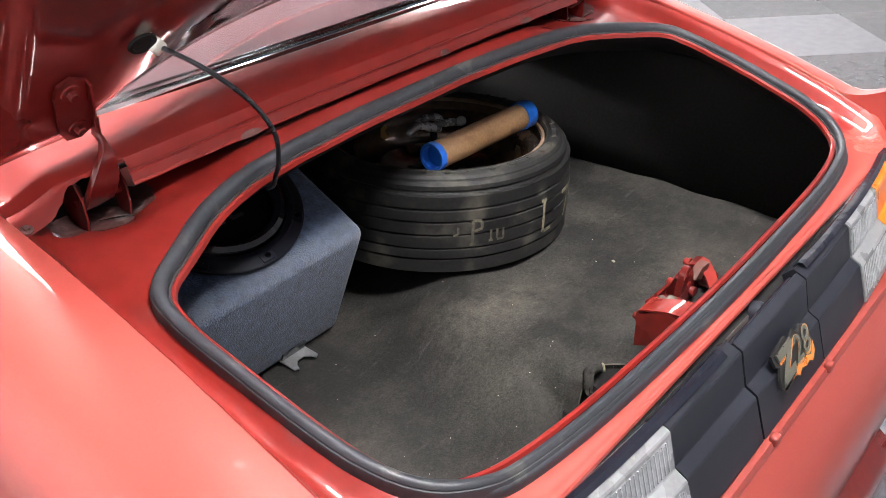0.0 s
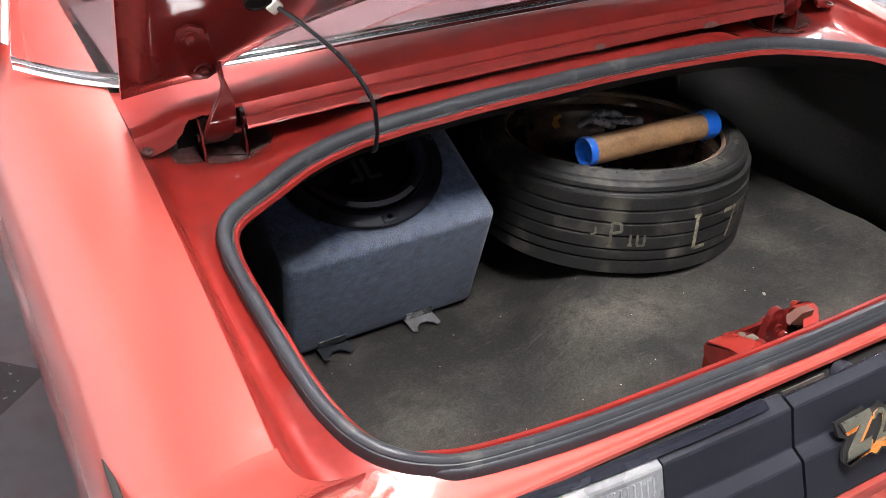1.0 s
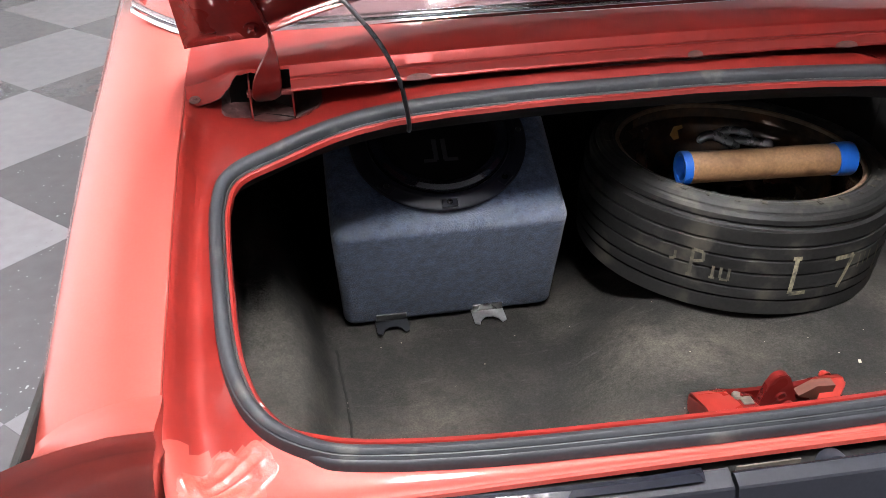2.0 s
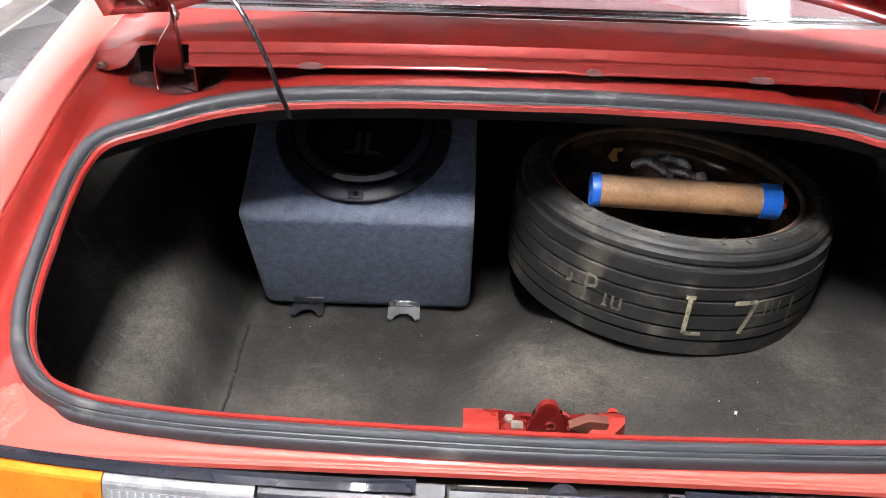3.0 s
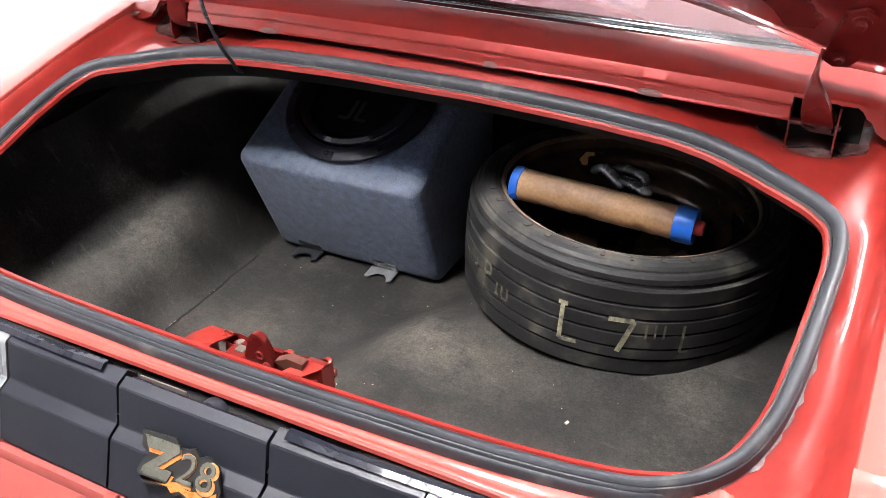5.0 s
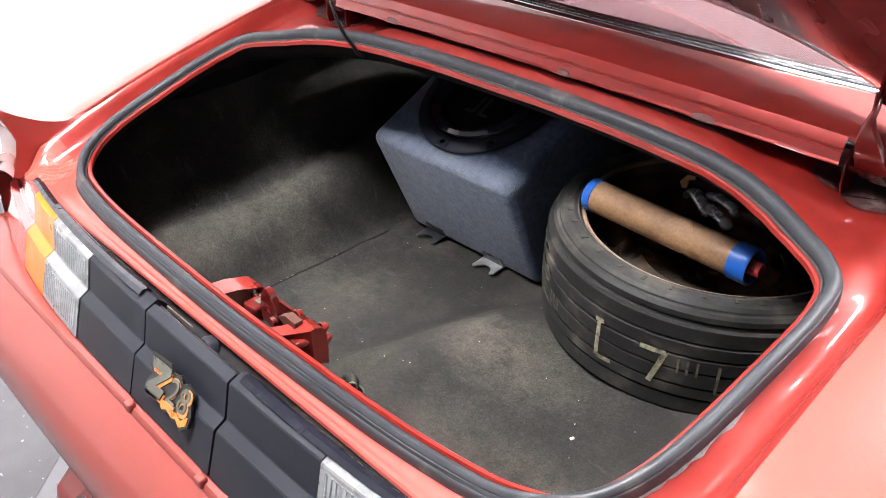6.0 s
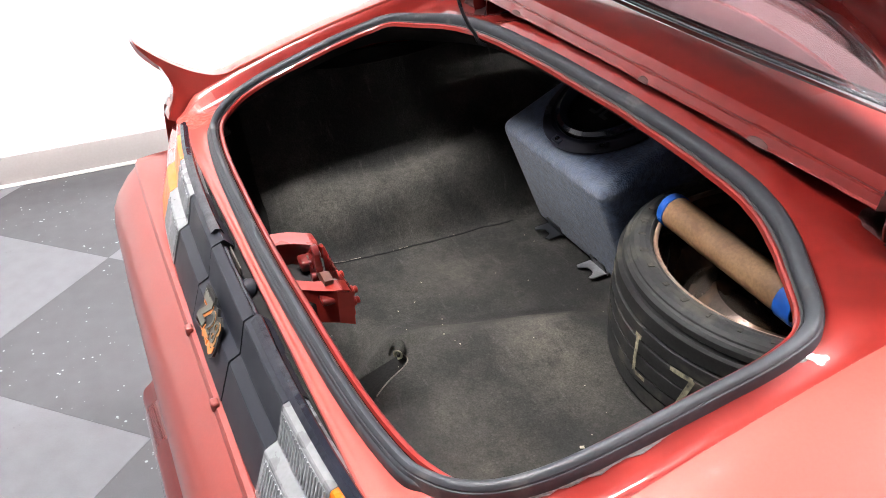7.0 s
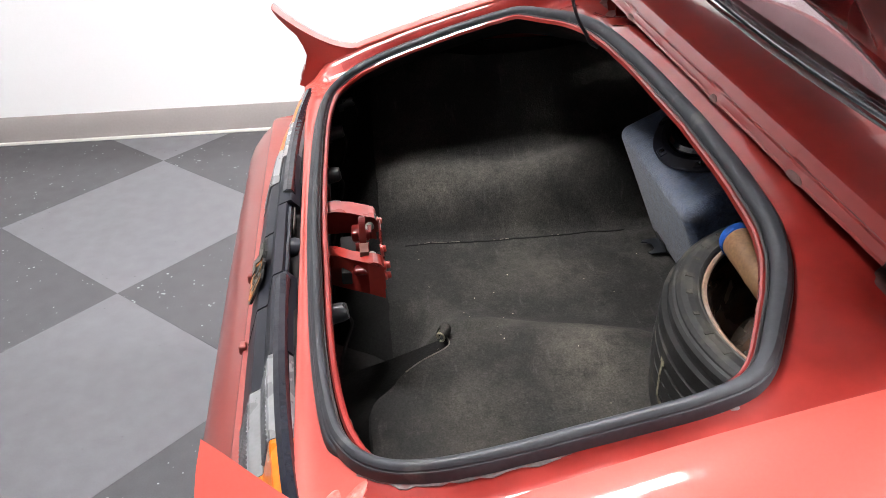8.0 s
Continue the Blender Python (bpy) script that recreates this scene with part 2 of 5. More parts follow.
def carpet_material(name, base):
    """Worn cut-pile carpet: dust in drifts and scuffs, mottled pile, pale fibre ends."""
    m = bpy.data.materials.new(name)
    m.use_nodes = True
    nt = m.node_tree
    p = nt.nodes["Principled BSDF"]
    tc = nt.nodes.new("ShaderNodeTexCoord")

    def noise_at(s, detail, rough, stretch=None, turn=0.0):
        n = nt.nodes.new("ShaderNodeTexNoise")
        n.inputs["Scale"].default_value, n.inputs["Detail"].default_value, n.inputs["Roughness"].default_value = s, detail, rough
        vec = tc.outputs["Object"]
        if stretch:
            mp = nt.nodes.new("ShaderNodeMapping")
            mp.inputs["Scale"].default_value = stretch
            mp.inputs["Rotation"].default_value = (0, 0, turn)
            nt.links.new(vec, mp.inputs["Vector"])
            vec = mp.outputs["Vector"]
        nt.links.new(vec, n.inputs["Vector"])
        return n.outputs["Fac"]

    def ramp(fac, lo, hi, a, b):
        r = nt.nodes.new("ShaderNodeMapRange")
        r.inputs["From Min"].default_value, r.inputs["From Max"].default_value = lo, hi
        r.inputs["To Min"].default_value, r.inputs["To Max"].default_value = a, b
        nt.links.new(fac, r.inputs["Value"])
        return r.outputs["Result"]

    def times(a, b):
        n = nt.nodes.new("ShaderNodeMath")
        n.operation = "MULTIPLY"
        nt.links.new(a, n.inputs[0])
        nt.links.new(b, n.inputs[1])
        return n.outputs[0]

    def mix(fac, a, colour):
        n = nt.nodes.new("ShaderNodeMix")
        n.data_type = "RGBA"
        nt.links.new(fac, n.inputs["Factor"])
        if isinstance(a, tuple):
            n.inputs["A"].default_value = (*a, 1)
        else:
            nt.links.new(a, n.inputs["A"])
        n.inputs["B"].default_value = (*colour, 1)
        return n.outputs["Result"]

    pile, mottle = noise_at(300.0, 3.0, 0.7), noise_at(110.0, 6.0, 0.75)
    dust = noise_at(4.5, 9.0, 0.68)
    scuff = noise_at(9.0, 6.0, 0.7, (1.0, 5.0, 1.0), 0.6)
    col = mix(ramp(dust, 0.46, 0.72, 0.0, 0.75), base, (0.066, 0.061, 0.053))
    col = mix(ramp(scuff, 0.60, 0.78, 0.0, 0.55), col, (0.095, 0.091, 0.085))
    col = mix(ramp(mottle, 0.62, 0.85, 0.0, 0.55), col, (0.100, 0.094, 0.086))
    # trodden dust along the step, by the seam and over the hump
    for (px, py, pz), size, share in (((0.08, 0.38, 0.80), (0.18, 0.09, 0.2), 0.42), ((-0.02, 0.46, 0.80), (0.06, 0.10, 0.2), 0.35), ((-0.63, 0.42, 0.80), (0.05, 0.20, 0.10), 0.36), ((-0.60, 0.18, 0.78), (0.05, 0.10, 0.10), 0.25),
                                       ((0.36, 0.16, 0.79), (0.20, 0.09, 0.2), 0.35), ((-0.36, 0.42, 0.69), (0.10, 0.12, 0.2), 0.35), ((0.50, 0.42, 0.79), (0.07, 0.08, 0.2), 0.3)):
        sub_v = nt.nodes.new("ShaderNodeVectorMath")
        sub_v.operation = "SUBTRACT"
        nt.links.new(tc.outputs["Object"], sub_v.inputs[0])
        sub_v.inputs[1].default_value = (px, py, pz)
        div = nt.nodes.new("ShaderNodeVectorMath")
        div.operation = "DIVIDE"
        nt.links.new(sub_v.outputs["Vector"], div.inputs[0])
        div.inputs[1].default_value = size
        far = nt.nodes.new("ShaderNodeVectorMath")
        far.operation = "LENGTH"
        nt.links.new(div.outputs["Vector"], far.inputs[0])
        patch = times(ramp(far.outputs["Value"], 0.15, 1.25, share, 0.0), ramp(noise_at(22.0, 6.0, 0.7), 0.35, 0.65, 0.1, 1.2))
        col = mix(patch, col, (0.120, 0.106, 0.088))
    grain = times(ramp(pile, 0.28, 0.72, 0.60, 1.40), ramp(mottle, 0.25, 0.75, 0.72, 1.28))
    sc = nt.nodes.new("ShaderNodeVectorMath")
    sc.operation = "SCALE"
    nt.links.new(col, sc.inputs[0])
    nt.links.new(grain, sc.inputs["Scale"])
    nt.links.new(sc.outputs["Vector"], p.inputs["Base Color"])
    p.inputs["Roughness"].default_value = 0.95
    p.inputs["Specular IOR Level"].default_value = 0.08
    b = nt.nodes.new("ShaderNodeBump")
    b.inputs["Strength"].default_value, b.inputs["Distance"].default_value = 0.6, 0.0015
    add = nt.nodes.new("ShaderNodeMath")
    nt.links.new(pile, add.inputs[0])
    nt.links.new(mottle, add.inputs[1])
    nt.links.new(add.outputs[0], b.inputs["Height"])
    nt.links.new(b.outputs["Normal"], p.inputs["Normal"])
    return m


CARPET = carpet_material("charcoal_carpet", (0.0235, 0.0225, 0.0215))


def tile_material(name, base, speck, share):
    """Vinyl tile: a mottled base with flecks, a little different from piece to piece."""
    m = material(name, base, rough=0.22, var=0.08, scale=(14.0, 240.0), bump=0.04, depth=0.0004, rough_var=0.05)
    nt = m.node_tree
    p = nt.nodes["Principled BSDF"]
    old = p.inputs["Base Color"].links[0].from_socket
    tc = nt.nodes.new("ShaderNodeTexCoord")
    vor = nt.nodes.new("ShaderNodeTexVoronoi")
    vor.inputs["Scale"].default_value = 42.0
    nt.links.new(tc.outputs["Object"], vor.inputs["Vector"])
    fine = nt.nodes.new("ShaderNodeTexNoise")
    fine.inputs["Scale"].default_value = 18.0
    nt.links.new(tc.outputs["Object"], fine.inputs["Vector"])
    add = nt.nodes.new("ShaderNodeMath")
    add.operation = "MULTIPLY_ADD"
    add.inputs[1].default_value = 0.9
    nt.links.new(fine.outputs["Fac"], add.inputs[0])
    nt.links.new(vor.outputs["Distance"], add.inputs[2])
    r = nt.nodes.new("ShaderNodeMapRange")
    r.inputs["From Min"].default_value, r.inputs["From Max"].default_value = share, share - 0.06
    nt.links.new(add.outputs[0], r.inputs["Value"])
    mix = nt.nodes.new("ShaderNodeMix")
    mix.data_type = "RGBA"
    nt.links.new(r.outputs["Result"], mix.inputs["Factor"])
    nt.links.new(old, mix.inputs["A"])
    mix.inputs["B"].default_value = (*speck, 1)
    info = nt.nodes.new("ShaderNodeObjectInfo")
    vary = nt.nodes.new("ShaderNodeMapRange")
    vary.inputs["To Min"].default_value, vary.inputs["To Max"].default_value = 0.93, 1.07
    nt.links.new(info.outputs["Random"], vary.inputs["Value"])
    sc = nt.nodes.new("ShaderNodeVectorMath")
    sc.operation = "SCALE"
    nt.links.new(mix.outputs["Result"], sc.inputs[0])
    nt.links.new(vary.outputs["Result"], sc.inputs["Scale"])
    nt.links.new(sc.outputs["Vector"], p.inputs["Base Color"])
    return m


TILE_LIGHT = tile_material("light_grey_vinyl", (0.152, 0.152, 0.165), (0.10, 0.10, 0.11), 0.46)
TILE_DARK = tile_material("dark_grey_vinyl", (0.072, 0.072, 0.078), (0.24, 0.27, 0.27), 0.53)

# ---- building helpers ----


def finish(name, bm, mat, smooth=True, angle=35):
    bmesh.ops.recalc_face_normals(bm, faces=bm.faces[:])
    me = bpy.data.meshes.new(name)
    bm.to_mesh(me)
    bm.free()
    if smooth:
        me.shade_smooth()
        me.set_sharp_from_angle(angle=radians(angle))
    for m in mat if isinstance(mat, (list, tuple)) else [mat]:
        me.materials.append(m)
    return me


def part(name, bm, mat, parent=None, label="", at=None, smooth=True, angle=35):
    ob = new(name, finish(name, bm, mat, smooth, angle))
    if parent is not None:
        ob.parent = parent
    if at is not None:
        ob.matrix_basis = at
    return tagged(ob, label)


def thing(name, label, category, m=None, group=""):
    ob = new(name)
    ob.empty_display_size = 0.1
    if m is not None:
        ob.matrix_basis = m
    return tagged(ob, label, category, group)


def box(bm, x0, x1, y0, y1, z0, z1, bevel=0.0, seg=2, m=None):
    vs = bmesh.ops.create_cube(bm, size=1.0)["verts"]
    for v in vs:
        v.co = Vector(((x0 + x1) / 2 + v.co.x * (x1 - x0), (y0 + y1) / 2 + v.co.y * (y1 - y0), (z0 + z1) / 2 + v.co.z * (z1 - z0)))
    if bevel:
        es = list({e for v in vs for e in v.link_edges})
        out = bmesh.ops.bevel(bm, geom=es, offset=bevel, segments=seg, affect="EDGES", profile=0.5)
        vs = list({v for f in out["faces"] for v in f.verts} | {v for v in vs if v.is_valid})
    if m is not None:
        for v in vs:
            v.co = m @ v.co
    return vs


def grid(bm, rows, closed=False):
    """Faces between rows of points; closed joins each row's ends."""
    vr = [[bm.verts.new(p) for p in r] for r in rows]
    for a, b in zip(vr, vr[1:]):
        n = len(a)
        for i in range(n if closed else n - 1):
            j = (i + 1) % n
            bm.faces.new((a[i], a[j], b[j], b[i]))
    return vr


def lathe(bm, profile, seg=64, m=None, a0=0.0, a1=2 * math.pi):
    """Turns (r, z) points round the z axis."""
    full = a1 - a0 > 6.28
    rows = []
    for k in range(seg if full else seg + 1):
        a = a0 + (a1 - a0) * k / seg
        rows.append([Vector((r * math.cos(a), r * math.sin(a), z)) for r, z in profile])
    if full:
        rows.append(None)
        cols = [[r[i] for r in rows[:-1]] for i in range(len(profile))]
        if m is not None:
            cols = [[m @ p for p in c] for c in cols]
        return grid(bm, cols, closed=True)
    if m is not None:
        rows = [[m @ p for p in r] for r in rows]
    return grid(bm, rows)


def tube(bm, pts, r, seg=10, caps=True):
    """A round bar along points."""
    pts = [Vector(p) for p in pts]
    rows = []
    side = None
    for i, p in enumerate(pts):
        d = (pts[min(i + 1, len(pts) - 1)] - pts[max(i - 1, 0)]).normalized()
        if side is None:
            side = d.orthogonal().normalized()
        side = (side - d * side.dot(d)).normalized()
        up = d.cross(side)
        rows.append([p + (side * math.cos(2 * math.pi * k / seg) + up * math.sin(2 * math.pi * k / seg)) * r for k in range(seg)])
    vr = grid(bm, rows, closed=True)
    if caps:
        bm.faces.new(vr[0])
        bm.faces.new(vr[-1])
    return vr


def spline(pts, n, closed=False):
    """Points on a smooth curve through pts, n to each span."""
    pts = [Vector(p) for p in pts]
    k = len(pts)
    out = []
    for i in range(k if closed else k - 1):
        def at(j):
            return pts[j % k] if closed else pts[min(max(j, 0), k - 1)]
        a, b, c, d = at(i - 1), at(i), at(i + 1), at(i + 2)
        for s in range(n):
            t = s / n
            out.append(0.5 * (2 * b + (c - a) * t + (2 * a - 5 * b + 4 * c - d) * t * t + (3 * b - a - 3 * c + d) * t ** 3))
    if not closed:
        out.append(pts[-1])
    return out


def smoothstep(a, b, x):
    t = min(1.0, max(0.0, (x - a) / (b - a)))
    return t * t * (3 - 2 * t)


def thicken(bm, depth):
    bmesh.ops.recalc_face_normals(bm, faces=bm.faces[:])
    bmesh.ops.solidify(bm, geom=bm.faces[:], thickness=depth)


def outline_plate(bm, pts, depth, m):
    """A flat plate with that outline (x, y), depth thick along z, placed by m."""
    lo = [bm.verts.new(m @ Vector((x, y, 0))) for x, y in pts]
    hi = [bm.verts.new(m @ Vector((x, y, depth))) for x, y in pts]
    bm.faces.new(lo[::-1])
    bm.faces.new(hi)
    n = len(pts)
    for i in range(n):
        bm.faces.new((lo[i], lo[(i + 1) % n], hi[(i + 1) % n], hi[i]))


def text_mesh(body, size, depth, shear=0.0):
    """A word as a mesh in Blender's own font, centred."""
    cu = bpy.data.curves.new("lettering", "FONT")
    cu.body, cu.size, cu.extrude, cu.shear = body, size, depth, shear
    cu.align_x, cu.align_y = "CENTER", "CENTER"
    cu.resolution_u = 3
    ob = bpy.data.objects.new("lettering", cu)
    scene.collection.objects.link(ob)
    bpy.context.view_layer.update()
    me = bpy.data.meshes.new_from_object(ob.evaluated_get(bpy.context.evaluated_depsgraph_get()))
    bpy.data.objects.remove(ob)
    bm = bmesh.new()
    bm.from_mesh(me)
    return bm


def deck(x, y):
    """Height of the rear deck's surface."""
    if y > 0.7:
        return deck(x, 0.7) + 0.13 * (y - 0.7)
    return 1.0866 + 0.352 * y - 0.158 * y * y - 0.013 * x * x


# ---- the room ----
X0, X1, Y0, Y1, TOP = -2.93, 6.0, -5.5, 7.5, 3.7


def flat(name, x0, x1, y0, y1, z0, z1, mat, label, category, bevel=0.0):
    bm = bmesh.new()
    box(bm, x0, x1, y0, y1, z0, z1, bevel)
    return tagged(part(name, bm, mat, label=label), category=category, kind="structure")


floor = flat("floor", X0 - 0.2, X1 + 0.2, Y0 - 0.2, Y1 + 0.2, -0.2, -0.004, GROUT, "checkered grey vinyl tile showroom floor", "floor")
flat("wall_west", X0 - 0.8, X0, Y0 - 0.2, Y1 + 0.2, -0.2, TOP, WALL, "plain white painted showroom wall", "wall")
# east and south walls are unseen; their grey sets how much light bounces back
flat("wall_east", X1, X1 + 0.2, Y0 - 0.2, Y1 + 0.2, -0.2, TOP, GREYWALL, "plain light grey wall out of view, toned for bounced light", "wall")
flat("wall_south", X0, X1, Y0 - 0.2, Y0, -0.2, TOP, GREYWALL, "plain light grey wall out of view, toned for bounced light", "wall")
flat("wall_north", X0, X1, Y1, Y1 + 0.2, -0.2, TOP, WALL, "plain white painted showroom wall", "wall")
flat("ceiling", X0 - 0.2, X1 + 0.2, Y0 - 0.2, Y1 + 0.2, TOP, TOP + 0.2, CEIL, "plain grey showroom ceiling", "ceiling")
flat("baseboard_west", X0, X0 + 0.008, Y0, Y1, 0.012, 0.138, BASE, "taupe vinyl base along the white wall", "baseboard", 0.002)
flat("trim_west", X0, X0 + 0.022, Y0, Y1, 0.0, 0.012, SKIRT, "pale strip where wall meets floor", "trim", 0.003)


def ceiling_light(m):
    ob = thing("ceiling_light", "white fluorescent ceiling fitting with a glowing diffuser", "lamp", m, "fluorescent ceiling fittings")
    bm = bmesh.new()
    box(bm, -0.17, 0.17, -0.64, 0.64, 0.012, 0.07, 0.006)
    part("housing", bm, FITTING, ob)
    for s in (-0.08, 0.08):
        bm = bmesh.new()
        box(bm, s - 0.062, s + 0.062, -0.6, 0.6, 0.0, 0.011, 0.003)
        part("diffuser", bm, TUBES, ob, "glowing white diffuser panel")
    return ob


lamp = ceiling_light(pose(-0.30, -0.66, TOP - 0.071))
# the fitting at (4.60, 3.4) is added only to brighten the east floor
for lx, ly in ((-0.20, 2.04), (1.60, 2.04), (4.60, 3.4)):
    copy_thing(lamp, pose(lx, ly, TOP - 0.071))

# ---- the car ----
car = thing("car", "glossy red two-door coupe with its trunk lid raised", "car")

# trunk opening: half outline of the weatherstrip, and of the gutter's outer edge beside it
RING = [(0, -0.079), (0.2, -0.076), (0.375, -0.070), (0.5, -0.058), (0.555, -0.043), (0.602, -0.012), (0.632, 0.035), (0.650, 0.11), (0.660, 0.235),
        (0.662, 0.325), (0.645, 0.382), (0.58, 0.426), (0.5, 0.468), (0.41, 0.495), (0.31, 0.507), (0.15, 0.514), (0, 0.516)]
OUTER = [(0, -0.101), (0.2, -0.101), (0.39, -0.1005), (0.54, -0.100), (0.62, -0.099), (0.705, -0.098), (0.7195, 0.0), (0.7195, 0.10), (0.7195, 0.24),
         (0.7195, 0.37), (0.722, 0.52), (0.724, 0.66), (0.60, 0.655), (0.47, 0.64), (0.34, 0.63), (0.14, 0.63), (0, 0.63)]


def whole(half):
    return half + [(-x, y) for x, y in half[-2:0:-1]]


ring = spline([(x - 0.006, y, 0) for x, y in whole(RING)], 8, True)
outer = spline([(x, y, 0) for x, y in whole(OUTER)], 8, True)
NR = len(ring)
normals = []
for i in range(NR):
    d = (ring[(i + 1) % NR] - ring[i - 1]).normalized()
    normals.append(Vector((d.y, -d.x, 0)))


def ring_sweep(bm, profile, shut=True, wobble=0.0, grow=None, tall=True, shift=None, lift=None):
    """Carries a cross-section (outwards, up) round the trunk opening."""
    rows = []
    for k in range(len(profile)):
        row = []
        for i, p in enumerate(ring):
            f = grow(p) if grow else 1.0
            w = wobble * (noise.noise(p * 9) + 0.5 * noise.noise(p * 31))
            q = p + normals[i] * (profile[k][0] * f + w + (shift(p) if shift else 0.0))
            row.append(Vector((q.x, q.y, deck(p.x, p.y) + profile[k][1] * (f if tall else 1.0) + w + (lift(p) if lift else 0.0))))
        rows.append(row)
    if shut:
        rows.append(rows[0])
        vr = [[bm.verts.new(p) for p in r] for r in rows[:-1]]
        vr.append(vr[0])
        for a, b in zip(vr, vr[1:]):
            for i in range(NR):
                j = (i + 1) % NR
                bm.faces.new((a[i], a[j], b[j], b[i]))
        return vr
    return grid(bm, rows, closed=True)


def front_grow(p):
    return 0.81 + 0.38 * smoothstep(0.3, 0.5, p.y)


def seal_grow(p):
    """The seal is squeezed thin along the rear edge."""
    return front_grow(p) - 0.11 * smoothstep(-0.01, -0.06, p.y)


bm = bmesh.new()
ring_sweep(bm, [(-0.0095, -0.008), (-0.0112, -0.001), (-0.0105, 0.006), (-0.0075, 0.0105), (-0.002, 0.013), (0.003, 0.0125), (0.0070, 0.0090), (0.0085, 0.0055), (0.0080, 0.0035),
                (0.0100, 0.0020), (0.0112, -0.002), (0.0112, -0.018)], True, 0.0008, seal_grow)
strip = part("weatherstrip", bm, RUBBER, car, "soft black rubber seal round the trunk opening")
bm = bmesh.new()
ring_sweep(bm, [(-0.0108, -0.010), (-0.0155, -0.008), (-0.0153, -0.0025), (-0.0140, -0.0005), (-0.0118, -0.0012)], True, 0.0004, seal_grow)
part("seal_lip", bm, LIP, strip, "paler thin inner lip of the seal")


def flange_shift(p):
    return -0.0155 * seal_grow(p) - 0.0055 * smoothstep(-0.02, -0.055, p.y)


def flange_lift(p):
    return 0.0055 * smoothstep(-0.02, -0.055, p.y)


# lower outer step of the seal along the rear edge
run = [i for i in range(NR) if ring[i].y < -0.030]
cut = next(k for k in range(len(run)) if run[k] != run[k - 1] + 1 and k > 0) if run[-1] - run[0] >= len(run) else 0
bm = bmesh.new()
rows = []
for i in run[cut:] + run[:cut]:
    p = ring[i]
    f = smoothstep(-0.030, -0.052, p.y)
    rows.append([Vector((p.x + normals[i].x * o * (0.3 + 0.7 * f), p.y + normals[i].y * o * (0.3 + 0.7 * f), deck(p.x, p.y) + h - 0.006 * (1 - f) + 0.0007 * noise.noise(p * 40)))
                 for o, h in ((0.0045, 0.0030), (0.0076, 0.0002), (0.0084, -0.0028), (0.0102, -0.0040), (0.0116, -0.0070), (0.0120, -0.0110), (0.0120, -0.0170))])
grid(bm, rows)
part("seal_step", bm, RUBBER, strip, "lower outer step of the seal along the rear edge")
bm = bmesh.new()
ring_sweep(bm, [(0.0040, -0.0080), (0.0020, -0.0034), (-0.0025, -0.0030), (-0.0052, -0.0052), (-0.0062, -0.0120), (-0.0040, -0.0125)], True, 0.0012, None, False, flange_shift, flange_lift)
# same darker copy of the body red as the drain channel
part("trunk_flange", bm, SHADED_RED, car, "glossy red metal edge inside the seal")

# near-black sheet for the shade under the flange
bm = bmesh.new()
ring_sweep(bm, [(-0.0190, -0.0115), (-0.004, -0.030), (0.03, -0.050), (0.075, -0.070)], False)
part("trunk_inner_rail", bm, VOID, car)

# gutter between the seal and the outer panels
bm = bmesh.new()
rows = []
for f in (0.0, 0.08, 0.15, 0.25, 0.35, 0.47, 0.6, 0.7, 0.8, 0.92, 1.0):
    row = []
    for i in range(NR):
        a = ring[i] + normals[i] * 0.008
        q = a.lerp(outer[i], f)
        side = smoothstep(0.60, 0.69, abs(q.x)) * smoothstep(0.66, 0.60, q.y) * smoothstep(-0.09, -0.05, q.y)
        front = smoothstep(0.45, 0.52, q.y)
        dz = -0.012 - 0.010 * math.sin(math.pi * min(1, f * 1.2)) * (0.4 + side) + side * 0.027 * smoothstep(0.55, 1.0, f)
        dz += front * (0.010 - 0.014 * f)
        dz += front * smoothstep(0.45, 0.36, abs(q.x)) * (0.024 - 0.04 * q.x * q.x) * smoothstep(0.0, 0.24, f) * smoothstep(0.75, 0.3, f)
        dz -= 0.045 * math.exp(-((abs(q.x) - 0.585) / 0.06) ** 2 - ((q.y - 0.60) / 0.05) ** 2)
        dz += 0.0035 * noise.noise(q * 17) * smoothstep(0.45, 0.7, abs(q.x)) * math.sin(math.pi * f)
        dz += 0.0014 * noise.noise(q * 55) * smoothstep(0.60, 0.68, abs(q.x)) * math.sin(math.pi * f)
        row.append(Vector((q.x, q.y, deck(q.x, q.y) + dz)))
    rows.append(row)
grid(bm, rows, closed=True)
# rear strip in the full body red; elsewhere the darker copy stands for shade
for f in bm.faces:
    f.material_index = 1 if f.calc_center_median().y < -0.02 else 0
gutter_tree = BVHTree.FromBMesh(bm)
part("gutter", bm, [SHADED_RED, PAINT], car, "glossy red painted drain channel round the trunk opening")

# rear lip: folds down behind the seal
bm = bmesh.new()
rows = []
for k in range(61):
    x = -0.70 + 1.40 * k / 60
    y = -0.100 + 0.002 * (abs(x) / 0.7) ** 2
    z = deck(x, y) - 0.013
    rows.append([Vector((x, y + 0.0004, z)), Vector((x, y - 0.003, z - 0.003)), Vector((x, y - 0.0035, z - 0.009)), Vector((x, y + 0.012, z - 0.014))])
grid(bm, rows)
part("rear_lip", bm, PAINT, car)

